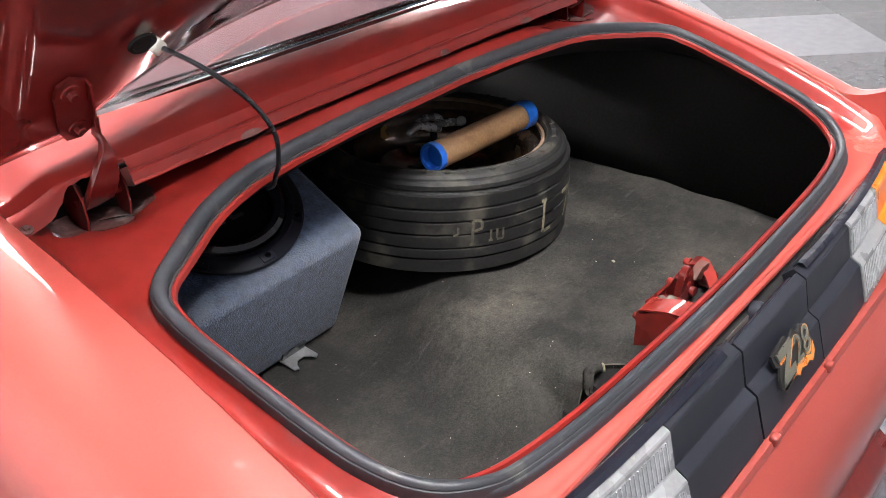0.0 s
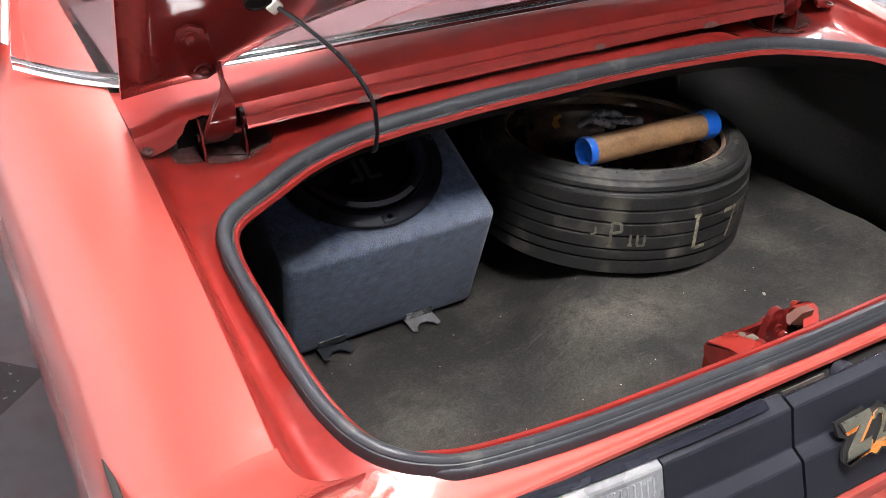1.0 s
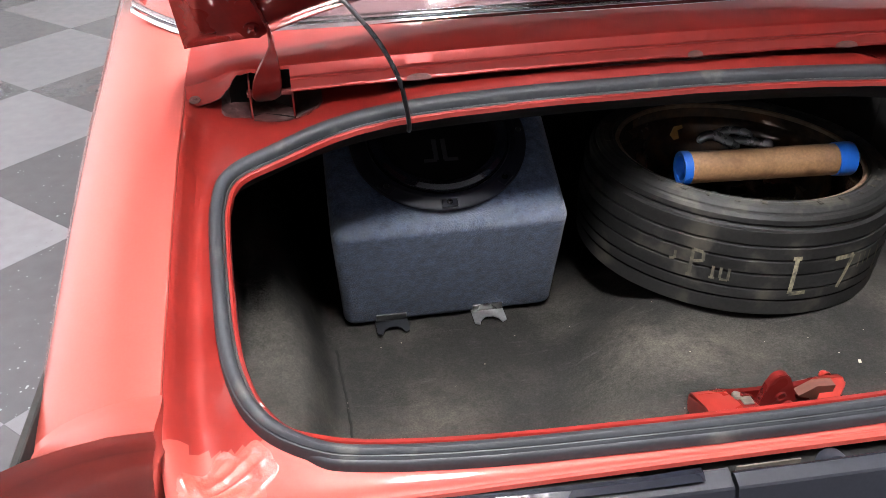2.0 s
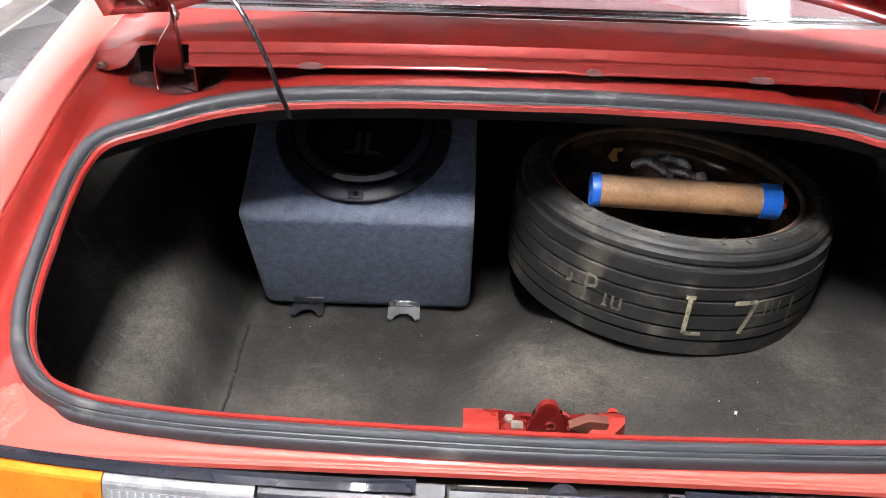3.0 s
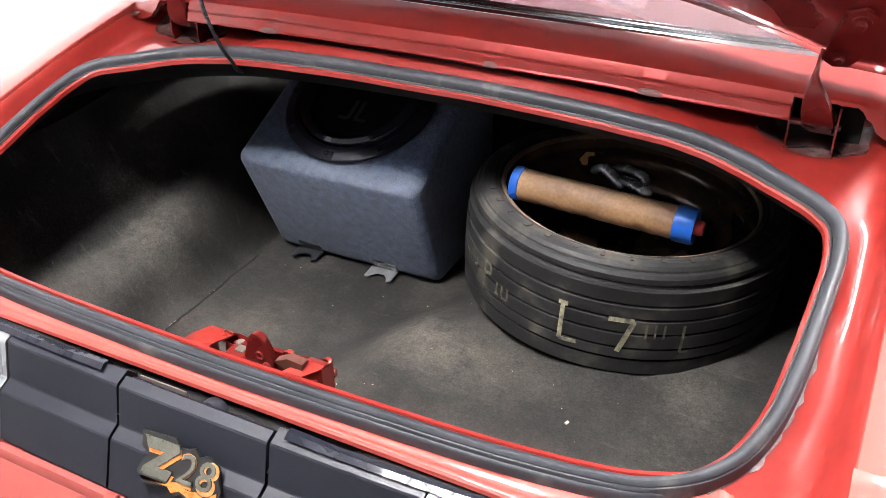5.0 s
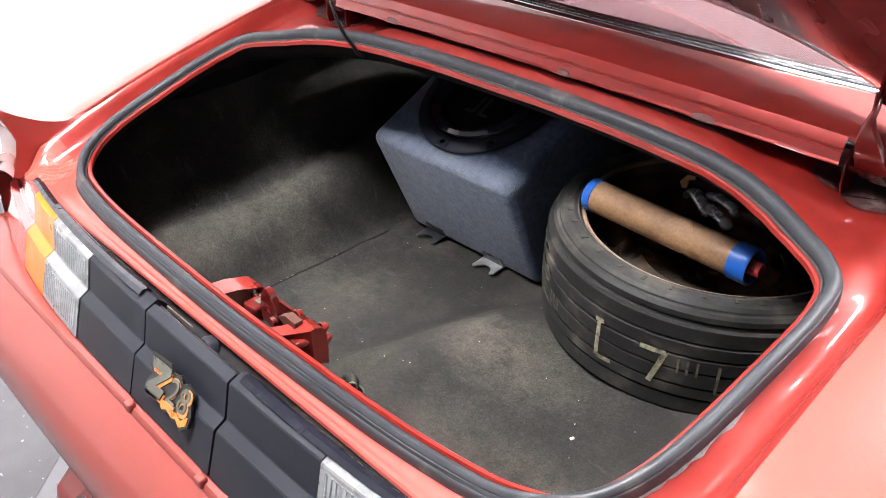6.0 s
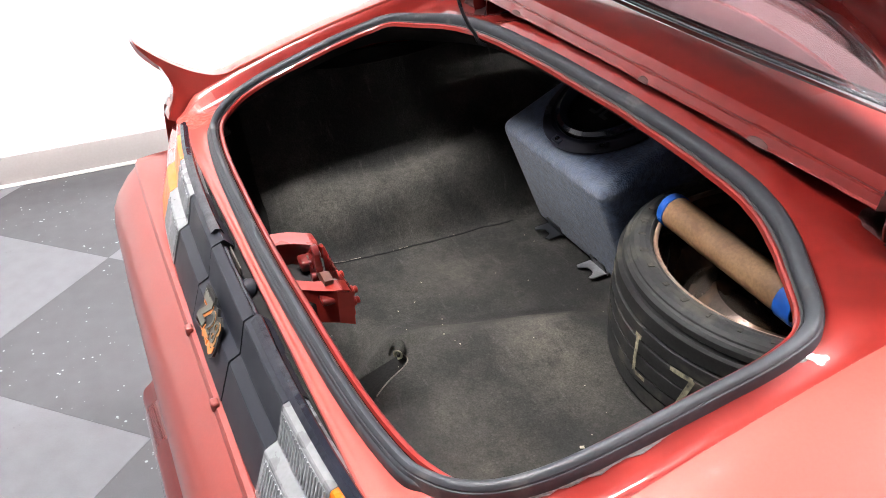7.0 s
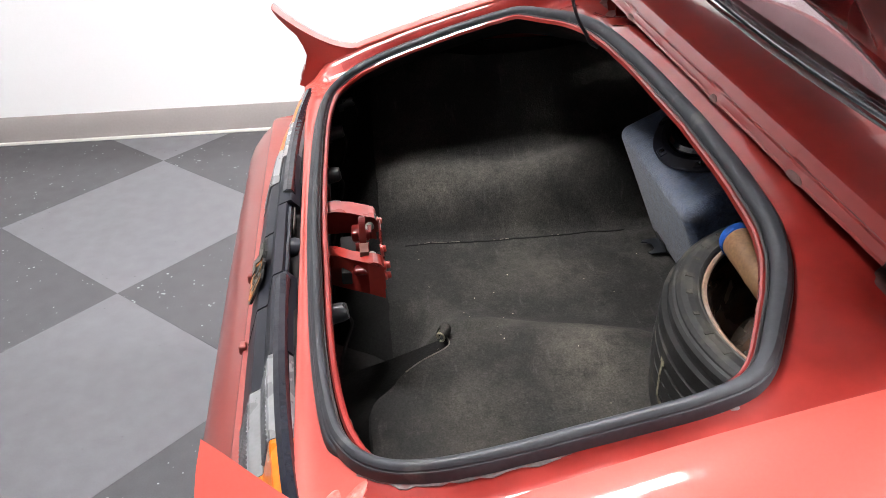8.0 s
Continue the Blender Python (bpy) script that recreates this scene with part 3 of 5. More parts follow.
# smeared seam sealant in the gutter's corners
for s in (-1, 1):
    for cx, cy, r in ((0.652, -0.064, 0.050),):
        bm = bmesh.new()
        rows = []
        for a in range(27):
            row = []
            rim = smoothstep(1.0, 0.6, a / 26)
            for b in range(90):
                t = 2 * math.pi * b / 90
                rr = r * (a / 26) * (1 + 0.45 * noise.noise(Vector((2 * math.cos(t), 2 * math.sin(t), s))))
                u, v = rr * math.cos(t) * 1.15, rr * math.sin(t) * 0.72
                q = Vector((s * (cx + 0.82 * u + 0.57 * v), max(-0.102, cy - 0.57 * u + 0.82 * v), 0))
                i = min(range(NR), key=lambda j: (ring[j].x - q.x) ** 2 + (ring[j].y - q.y) ** 2)
                out = (q.x - ring[i].x) * normals[i].x + (q.y - ring[i].y) * normals[i].y
                if out < 0.0095:
                    q = Vector((ring[i].x, ring[i].y, 0)) + normals[i] * 0.0095
                    q.z = 0
                hit = gutter_tree.ray_cast(Vector((q.x, q.y, 3.0)), Vector((0, 0, -1)))[0]
                floor_z = hit.z if hit else deck(q.x, q.y) - 0.014
                strokes = 1 - abs(noise.noise(Vector((v * 75, u * 11, 2.0 + s)))) * 2.2
                lumps = noise.noise(Vector((q.x * 55, q.y * 55, 4.0)))
                row.append(Vector((q.x, q.y, floor_z + rim * (0.0014 + 0.0016 * max(0.0, strokes) ** 3 + 0.0016 * lumps) - (0.0015 if a == 26 else 0.0))))
            rows.append(row)
        grid(bm, rows, closed=True)
        part("sealant", bm, SEALANT, car, "smeared rough seam sealant")

# torn grey sealant showing beside the seal
for lo, hi, yl, yh in ((0.58, 0.70, -0.05, 0.20), (0.60, 0.70, 0.33, 0.45)):
    run = [i for i in range(NR) if lo < ring[i].x < hi and yl < ring[i].y < yh]
    bm = bmesh.new()
    rows = []
    for i in run:
        p = ring[i]
        w = max(0.0004, 0.0022 + 0.007 * noise.noise(p * 70))
        row = []
        for f in (0.0, 0.5, 1.0):
            q = p + normals[i] * (0.0094 + f * w)
            row.append(Vector((q.x, q.y, deck(p.x, p.y) - 0.0125 - 0.0015 * f + 0.0015 * noise.noise(q * 90))))
        rows.append(row)
    if len(rows) > 2:
        grid(bm, rows)
        thicken(bm, 0.0015)
        part("sealant_bead", bm, SEALGREY, strip, "torn grey sealant bead")

# quarter panels with the corner ends of the rear spoiler
QP = [(0.0004, -0.010), (0.0004, -0.001), (0.0020, 0.001), (0.010, 0.0015), (0.035, 0.000), (0.065, -0.008), (0.095, -0.020), (0.122, -0.036), (0.146, -0.060),
      (0.166, -0.095), (0.182, -0.145), (0.193, -0.21), (0.20, -0.30), (0.202, -0.42), (0.19, -0.56), (0.17, -0.66)]
BACK = [(-0.1585, 1.206), (-0.150, 1.192), (-0.130, 1.166), (-0.114, 1.148), (-0.102, 1.120), (-0.095, 1.096), (-0.102, 1.066), (-0.112, 1.040), (-0.118, 1.026)]


def spoiler_rise(y):
    return 0.174 * (max(0.0, 0.02 - y) / 0.182) ** 1.5


def quarter_panel(s):
    ys = [1.9 - 0.1 * k for k in range(12)] + [0.7 - 0.05 * k for k in range(16)] + [-0.08, -0.105, -0.112]
    bm = bmesh.new()
    rows = []
    for y in ys:
        base = deck(0.72, y) + 0.021 - (0.012 if y < -0.11 else 0)
        row = []
        for dx, dz in QP:
            x = 0.719 + dx + 0.012 * smoothstep(0.8, 1.4, y)
            bulge = 0.02 * smoothstep(0.2, 1.0, y) * smoothstep(0.1, 0.2, dx)
            inward = 0.014 * smoothstep(0.05, -0.11, y) * smoothstep(0.1, 0.2, dx)
            row.append(Vector((s * (x + bulge - inward), y, base + dz)))
        rows.append(row)
    grid(bm, rows)
    panel = part("quarter_panel", bm, PAINT, car, "smooth glossy red rear quarter panel")
    # corner piece of the rear spoiler: a ducktail section carried outwards
    tops = [0.020 - 0.0091 * k for k in range(21)]
    section = [(y, deck(0.72, y) + 0.022 + spoiler_rise(y)) for y in tops] + BACK
    base = [(-0.105, 1.020), (-0.06, 1.040), (-0.02, 1.060), (0.015, 1.076)]
    bm = bmesh.new()
    rows = []
    for dx, shrink in ((0.0, 1.0), (0.03, 1.0), (0.06, 0.99), (0.09, 0.98), (0.115, 0.965), (0.132, 0.945), (0.142, 0.91), (0.146, 0.86)):
        drop = np.interp(dx, [a for a, _ in QP[2:]], [b for _, b in QP[2:]])
        row = []
        for y, z in section + base:
            low = deck(0.72, y) + 0.01
            lean = 0.030 * smoothstep(0.02, 0.19, z - low) * max(0.0, 1 - dx / 0.12)
            row.append(Vector((s * (0.7178 + dx - lean), y + (1 - shrink) * 0.12 * (y < 0), low + (z - low) * shrink + drop * 0.8)))
        rows.append(row)
    vr = grid(bm, rows, closed=True)
    bm.faces.new(vr[0])
    bm.faces.new(vr[-1])
    part("spoiler_end", bm, PAINT, panel, "flared corner end of the red rear spoiler")
    return panel


for side in (-1, 1):
    quarter_panel(side)

# panel between the rear window and the trunk, with its folded lip
DP = [(0.640, 1.238), (0.560, 1.2525), (0.5410, 1.2572), (0.5364, 1.2590), (0.5356, 1.2612), (0.5370, 1.2632), (0.5376, 1.2640), (0.5398, 1.2752), (0.5404, 1.2764), (0.5432, 1.2776), (0.5436, 1.2790),
      (0.5420, 1.2812), (0.5428, 1.2832), (0.5513, 1.2956), (0.5540, 1.2971), (0.5600, 1.2990), (0.580, 1.3036), (0.600, 1.3080), (0.620, 1.3120), (0.634, 1.3143), (0.640, 1.3120)]
CEN = -0.006


def window_line(x):
    return 0.652 + 0.20 * x * x + 0.9 * max(0.0, abs(x) - 0.70) ** 1.5 * 3


def deck_point(x, y, z):
    """A point of the folded panel's section carried out to x: it crowns, and its top flattens towards the sides."""
    edge = 0.634 - 0.16 * max(0.0, abs(x) - 0.15) ** 1.25
    if y > edge and z > 1.299:
        z = min(z, 1.299 + 0.215 * (max(edge, 0.56) - 0.56) + 0.07 * (y - edge))
    side = smoothstep(0.63, 0.72, abs(x))
    return Vector((x, y + 0.05 * x * x, z - 0.045 * x * x - 0.016 * side))


bm = bmesh.new()
rows = []
NX = 160
for k in range(NX + 1):
    x = CEN - 0.552 + 1.104 * k / NX
    row = []
    dent = sum(math.exp(-((x - b) / 0.021) ** 6) for b in (-0.361, 0.083, 0.345))
    for j, (y, z) in enumerate(DP):
        if 7 <= j <= 11:
            y += 0.001 * dent
            z -= 0.0025 * dent * (1 if j < 9 else 0.5)
        if 3 <= j <= 6:
            z += 0.0010 * noise.noise(Vector((x * 24, 0.3, 0))) - 0.0015 * dent
        if j >= len(DP) - 2:
            y = window_line(x) - 0.0160 - 0.05 * x * x + (0.004 if j == len(DP) - 1 else 0.0)
        row.append(deck_point(x, y, z))
    rows.append(row)
grid(bm, rows)
# darker copy of the body red carries the raised lid's shade on this panel
part("deck_panel", bm, SHADED_JAMB, car, "red folded panel between rear window and trunk", angle=22)
for s in (-1, 1):
    bm = bmesh.new()
    rows = []
    for k in range(25):
        x = 0.552 + s * CEN + (0.1675 - s * CEN) * k / 24
        drop = smoothstep(0.632, 0.672, x + 0.006 * noise.noise(Vector((k * 0.9, s, 0))))
        rag = 0.003 * noise.noise(Vector((k * 0.7, s * 3, 1)))
        sec = ((0.556, 1.288 - 0.030 * drop + rag), (0.5510 - 0.004 * drop, 1.2905 - 0.028 * drop + rag), (0.5530 - 0.002 * drop, 1.2956 - 0.016 * drop), (0.5548, 1.2970 - 0.010 * drop), (0.5600, 1.2990 - 0.006 * drop), (0.580, 1.3036), (0.600, 1.3080), (0.620, 1.3120), (0.640, 1.3150), (window_line(x) - 0.0150 - 0.05 * x * x, 1.3170))
        rows.append([deck_point(s * x, y, z) for y, z in sec])
    grid(bm, rows)
    part("deck_corner", bm, SHADED_JAMB, car, angle=22)
    # near-black backing sheet: the shade of the hinge recess, drawn as a surface
    bm = bmesh.new()
    rows = []
    for k in range(9):
        x = 0.550 + 0.100 * k / 8
        rows.append([Vector((s * x + CEN, 0.628 - 0.02 * abs(k - 4) / 4, 1.264)), Vector((s * x + CEN, 0.640 - 0.035 * abs(k - 4) / 4, 1.235)), Vector((s * x + CEN, 0.632 - 0.03 * abs(k - 4) / 4, 1.190)), Vector((s * x + CEN, 0.596 - 0.03 * abs(k - 4) / 4, 1.196))])
    grid(bm, rows)
    part("hinge_pocket", bm, VOID, car, "near-black sheet for the shade behind the hinge")
    bm = bmesh.new()
    lathe(bm, [(0.0, 0.003), (0.003, 0.003), (0.0045, 0.001), (0.0085, 0.0005), (0.009, -0.001)], 14, Matrix.Translation((s * 0.700 + CEN, 0.568, 1.238)) @ pose(0, 0, 0, 20))
    part("screw", bm, PLUG, car, "small dull screw at the panel corner")
for b in (-0.361, 0.083, 0.345):
    bm = bmesh.new()
    w = 0.020 if b != 0.083 else 0.013
    rows = []
    for k in range(9):
        f = -1 + k / 4
        e = 1 - abs(f) ** 3
        rows.append([deck_point(b + f * w, 0.5395, 1.2575 - 0.002 * e), deck_point(b + f * w, 0.5352 - 0.002 * e, 1.2600 - 0.001 * e), deck_point(b + f * w * 0.92, 0.5375, 1.2640 + 0.003 * e), deck_point(b + f * w * 0.8, 0.5440, 1.2665 + 0.004 * e)])
    grid(bm, rows)
    thicken(bm, 0.002)
    part("plug", bm, PLUG, car, "dull red plug in the folded lip")

# rear window with its bright trim
xs = [-0.84 + 0.028 * k for k in range(61)]
rows = []
for v in range(12):
    f = v / 11
    rows.append([Vector((x * (1 - 0.16 * f), window_line(x) + 0.62 * f, 1.3225 - 0.060 * x * x + 0.10 * max(0, abs(x) - 0.70) + 0.34 * f - 0.06 * f * f)) for x in xs])
bm = bmesh.new()
grid(bm, rows)
thicken(bm, 0.004)
glass = part("rear_window", bm, GLASS, car, "sloping rear window glass")
glass.visible_shadow = False
for name, prof, mat in (("bright_trim", ((-0.0165, -0.0055), (-0.0160, -0.0015), (-0.0130, 0.0010), (-0.0075, 0.0018), (-0.0065, -0.001)), CHROME), ("rubber_gasket", ((-0.0068, -0.002), (-0.0066, 0.0008), (-0.0030, 0.0016), (0.0, 0.0)), RUBBER),
                         ("bright_trim", ((0.0, -0.001), (0.0004, 0.0030), (0.0060, 0.0065), (0.0130, 0.0085), (0.0150, 0.0075)), CHROME)):
    bm = bmesh.new()
    grid(bm, [[Vector((x, window_line(x) + dy, 1.3160 + dz - 0.060 * x * x + 0.10 * max(0, abs(x) - 0.70))) for x in xs] for dy, dz in prof])
    thicken(bm, 0.001)
    part(name, bm, mat, glass)

# roof and side of the cabin, package shelf and seat behind the glass
bm = bmesh.new()
rows = []
for k in range(13):
    x = -0.76 + 1.52 * k / 12
    rows.append([Vector((x, 1.338, 1.594 - 0.012 * x * x)), Vector((x, 1.42, 1.625 - 0.03 * x * x)), Vector((x, 1.9, 1.64 - 0.05 * x * x)), Vector((x, 2.6, 1.55 - 0.05 * x * x))])
grid(bm, rows)
thicken(bm, 0.01)
part("roof", bm, PAINT, car)
for s in (-1, 1):
    bm = bmesh.new()
    grid(bm, [[Vector((s * (0.846 - 0.137 * f), window_line(0.84) + 0.62 * f, 1.325 + 0.30 * f - 0.03 * f * f)) for f in (0, 0.25, 0.5, 0.75, 1)] + [Vector((s * 0.74, 2.5, 1.56))],
              [Vector((s * 0.905, 1.15 + 0.3 * f, 1.27 + 0.02 * f)) for f in (0, 0.25, 0.5, 0.75, 1)] + [Vector((s * 0.92, 2.6, 1.25))]])
    thicken(bm, 0.01)
    part("pillar", bm, PAINT, car)
bm = bmesh.new()
box(bm, -0.70, 0.70, 0.74, 1.25, 1.272, 1.290, 0.006)
part("package_shelf", bm, SHELF, car, "maroon shelf under the rear window")
for cx in (-0.42, 0.42):
    bm = bmesh.new()
    box(bm, cx - 0.24, cx + 0.24, 1.26, 1.42, 0.9, 1.37, 0.06, 4)
    part("rear_seat", bm, LEATHER, car, "maroon leather seat back")
bm = bmesh.new()
rows = []
for y, w, t in ((1.46, 0.900, 1.235), (1.9, 0.915, 1.225), (2.6, 0.915, 1.205), (3.1, 0.910, 1.190), (3.2, 0.908, 1.150), (3.6, 0.900, 1.100), (4.1, 0.870, 1.020), (4.40, 0.800, 0.930), (4.52, 0.720, 0.80)):
    half = [(0.0, t), (0.5 * w, t), (0.82 * w, t - 0.015), (0.95 * w, t - 0.06), (w, t - 0.18), (w, 0.62), (0.97 * w, 0.42), (0.90 * w, 0.26), (0.0, 0.25)]
    rows.append([Vector((x, y, z)) for x, z in half] + [Vector((-x, y, z)) for x, z in half[-2:0:-1]])
vr = grid(bm, rows, closed=True)
bm.faces.new(vr[0])
bm.faces.new(vr[-1])
part("front_body", bm, PAINT, car)
bm = bmesh.new()
grid(bm, [[Vector((x, 2.60 - 0.05 * x * x, 1.55 - 0.05 * x * x)) for x in (-0.70, -0.35, 0, 0.35, 0.70)], [Vector((x, 3.18 - 0.16 * x * x, 1.195)) for x in (-0.84, -0.42, 0, 0.42, 0.84)]])
thicken(bm, 0.005)
part("windshield", bm, GLASS, car)
for s in (-1, 1):
    bm = bmesh.new()
    grid(bm, [[Vector((s * 0.735, 1.62, 1.57)), Vector((s * 0.735, 2.5, 1.53))], [Vector((s * 0.895, 1.60, 1.225)), Vector((s * 0.890, 3.05, 1.195))]])
    thicken(bm, 0.004)
    part("side_window", bm, GLASS, car)
for x in (-0.80, 0.80):
    for y in (0.88, 3.58):
        wheel = part("wheel", bmesh.new(), TYRE, car)
        bm = bmesh.new()
        lathe(bm, [(0.2, -0.1), (0.30, -0.1), (0.335, -0.08), (0.34, 0.0), (0.335, 0.08), (0.30, 0.1), (0.2, 0.1)], 48, pose(x, y, 0.34, 0, 90))
        part("tyre", bm, TYRE, wheel)
        bm = bmesh.new()
        lathe(bm, [(0.0, 0.06), (0.12, 0.06), (0.17, 0.03), (0.2, 0.08), (0.2, -0.08), (0.0, -0.06)], 32, pose(x, y, 0.34, 0, 90))
        part("rim", bm, STEEL, wheel)

# tail: black trim panels, fuel door, lamps, bumper
TP = [(-0.107, 1.020), (-0.1200, 1.0345), (-0.1230, 1.0362), (-0.1425, 1.0285), (-0.1445, 1.0258), (-0.1565, 0.9760), (-0.1580, 0.9738), (-0.1735, 0.9655), (-0.1755, 0.9630), (-0.1965, 0.8980), (-0.17, 0.890)]


def tail_y(x):
    return 0.085 * (abs(x) / 0.86) ** 3.2


def tail_section(x0, x1, n, proud=0.0, shrink=0.0022, profile=TP, lean=0.0):
    bm = bmesh.new()
    rows = []
    for k in range(n + 1):
        row = []
        for j, (y, z) in enumerate(profile):
            f = k / n
            x = x0 + shrink + (x1 - x0 - 2 * shrink) * f
            x += lean * (z - 0.96) * (1 if x > 0 else -1)
            row.append(Vector((x, y - proud + tail_y(x), z)))
        rows.append(row)
    vr = grid(bm, rows)
    bm.faces.new(vr[0])
    bm.faces.new(vr[-1])
    return bm


DOORP = [(-0.1260, 0.990), (-0.1265, 1.0315), (-0.1285, 1.0340), (-0.1425, 1.0282)] + TP[4:]
door = part("fuel_door", tail_section(-0.1165, 0.1165, 6, 0.0005, 0.0022, DOORP), TRIM, car, "black ridged fuel door panel", angle=12)
part("trim_panel", tail_section(-0.320, -0.1165, 6), TRIM, car, "black ridged plastic tail panel", angle=12)
part("trim_panel", tail_section(0.1165, 0.320, 6), TRIM, car, "black ridged plastic tail panel", angle=12)
bm = bmesh.new()
rows = [[Vector((x, -0.110 + tail_y(x), 0.985 + 0.04 * smoothstep(0.15, 0.2, abs(x)))), Vector((x, -0.150 + tail_y(x), 0.955)), Vector((x, -0.172 + tail_y(x), 0.88))] for x in [-0.84 + 0.07 * k for k in range(25)]]
grid(bm, rows)
thicken(bm, 0.02)
part("tail_backing", bm, VOID, car)
# thin bent strips between the lip and the tail panel
for x0, x1 in ((-0.66, -0.150), (0.135, 0.66)):
    bm = bmesh.new()
    rows = []
    for k in range(25):
        x = x0 + (x1 - x0) * k / 24
        curl = 0.004 * math.exp(-((x - (x1 if x0 < 0 else x0)) / 0.05) ** 2)
        b = tail_y(x)
        rows.append([Vector((x, -0.1130 + b * 0.9, 1.020 + curl)), Vector((x, -0.1185 + b, 1.0335 + curl)), Vector((x, -0.1215 + b, 1.0372 + curl)), Vector((x, -0.1300 + b, 1.0388 + curl * 0.8)), Vector((x, -0.1372 + b, 1.0350 + 0.3 * curl))])
    grid(bm, rows)
    thicken(bm, 0.0015)
    part("black_strip", bm, FILM, car, "shiny bent black strip above the tail panel")
bm = bmesh.new()
tube(bm, [(-0.112 + 0.0224 * k, -0.1238 + 0.0006 * math.sin(k * 1.7), 1.0240 + 0.0008 * math.sin(k * 1.1)) for k in range(11)], 0.0052, 12)
part("rounded_rail", bm, FILM, door, "shiny rounded top edge")
bm = bmesh.new()
box(bm, -0.105, -0.030, -0.1165, -0.1140, 1.012, 1.0290, 0.0008)
part("door_spring_plate", bm, DULLSTEEL, door)
bm = bmesh.new()
lathe(bm, [(0.0, 0.010), (0.014, 0.010), (0.017, 0.004), (0.017, -0.006)], 20, pose(0.010, -0.114, 1.012, 70))
part("latch_plug", bm, TRIM, door)


def tail_lamp(s):
    lamp_body = part("tail_lamp", bmesh.new(), AMBER, car, "wraparound tail lamp with red, amber and clear lenses")
    spans = (("reverse_lens", 0.320, 0.488, CLEARLENS, "ribbed clear reversing lens"), ("amber_lens", 0.488, 0.615, AMBER, "amber indicator lens"),
             ("red_lens", 0.615, 0.842, REDLENS, "red brake lens"))
    for name, x0, x1, mat, label in spans:
        a, b = (x0, x1) if s > 0 else (-x1, -x0)
        part(name, tail_section(a, b, 8, 0.002, 0.0008), LENSFRAME if name == "reverse_lens" else mat, lamp_body, label, angle=12)
        if name != "reverse_lens":
            continue
        for j0, j1, lo, hi in ((5, 4, 0.06, 0.90), (9, 8, 0.16, 0.94)):
            (ya, za), (yb, zb) = TP[j0], TP[j1]

            def on_face(x, f, proud):
                return Vector((s * x, ya + (yb - ya) * f - 0.0020 - proud + tail_y(x), za + (zb - za) * f))

            bm = bmesh.new()
            n0, n1 = x0 + 0.010, x1 - 0.006
            grid(bm, [[on_face(n0 + (n1 - n0) * k / 8, f, 0.0008) for f in (lo, hi)] for k in range(9)])
            thicken(bm, 0.0006)
            part("inner_pane", bm, LENSPANE, lamp_body)
            for k in range(17):
                x = n0 + 0.005 + (n1 - n0 - 0.010) * k / 16
                bm = bmesh.new()
                tube(bm, [on_face(x, lo + 0.02, 0.0012), on_face(x, hi - 0.02, 0.0006)], 0.0016, 6)
                part("rib", bm, CLEARLENS, lamp_body)
    return lamp_body


for side in (-1, 1):
    tail_lamp(side)

BP = [(-0.182, 0.886), (-0.196, 0.8945), (-0.2045, 0.8930), (-0.2075, 0.8890), (-0.2090, 0.8800), (-0.234, 0.856), (-0.258, 0.824), (-0.274, 0.790), (-0.2805, 0.752), (-0.279, 0.708), (-0.268, 0.66), (-0.24, 0.625), (-0.16, 0.60)]
bm = bmesh.new()
rows = []
for k in range(81):
    f = -1 + 2 * k / 80
    bend = max(0.0, (abs(f) - 0.86) / 0.14)
    x = 0.885 * (f / abs(f) if f else 1) * (min(abs(f), 0.86) / 0.90 + 0.0444 * math.sin(bend * 1.57) * 1.0) if abs(f) > 0.86 else 0.885 * f / 0.90
    back = 0.42 * bend ** 2 + 0.012 * (abs(f)) ** 3
    rows.append([Vector((x, min(y + tail_y(min(abs(x), 0.84)), y + 0.10) if k2 == 0 else y + back, z)) for k2, (y, z) in enumerate(BP)])
grid(bm, rows)
bumper = part("bumper", bm, BUMPER, car, "red painted soft rear bumper")
for x in (-0.100, 0.112):
    bm = bmesh.new()
    box(bm, x - 0.009, x + 0.009, -0.2125, -0.1990, 0.884, 0.9010, 0.004, 3)
    part("nub", bm, BUMPER, bumper)
bm = bmesh.new()
rows = []
for k in range(21):
    x = -0.290 + 0.58 * k / 20
    rows.append([Vector((x, -0.262, 0.69)), Vector((x, -0.300, 0.655)), Vector((x, -0.308, 0.62)), Vector((x, -0.306, 0.55)), Vector((x, -0.295, 0.535)), Vector((x, -0.2, 0.535))])
vr = grid(bm, rows)
bm.faces.new(vr[0])
bm.faces.new(vr[-1])
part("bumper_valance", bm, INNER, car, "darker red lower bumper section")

# badge on the fuel door: grey faces over an orange drop edge on a black back
BM = Matrix.Translation((0.004, -0.1785, 0.9640)) @ pose(0, 0, 0, 63, 0, 0)
badge = part("badge", bmesh.new(), BADGEBLACK, car, "raised orange, grey and black model badge")
Z_SHAPE = [(-0.056, 0.031), (-0.004, 0.034), (-0.001, 0.025), (-0.032, -0.004), (-0.008, -0.002), (-0.014, -0.016), (-0.056, -0.018), (-0.053, -0.008), (-0.023, 0.019), (-0.050, 0.017)]
bm = bmesh.new()
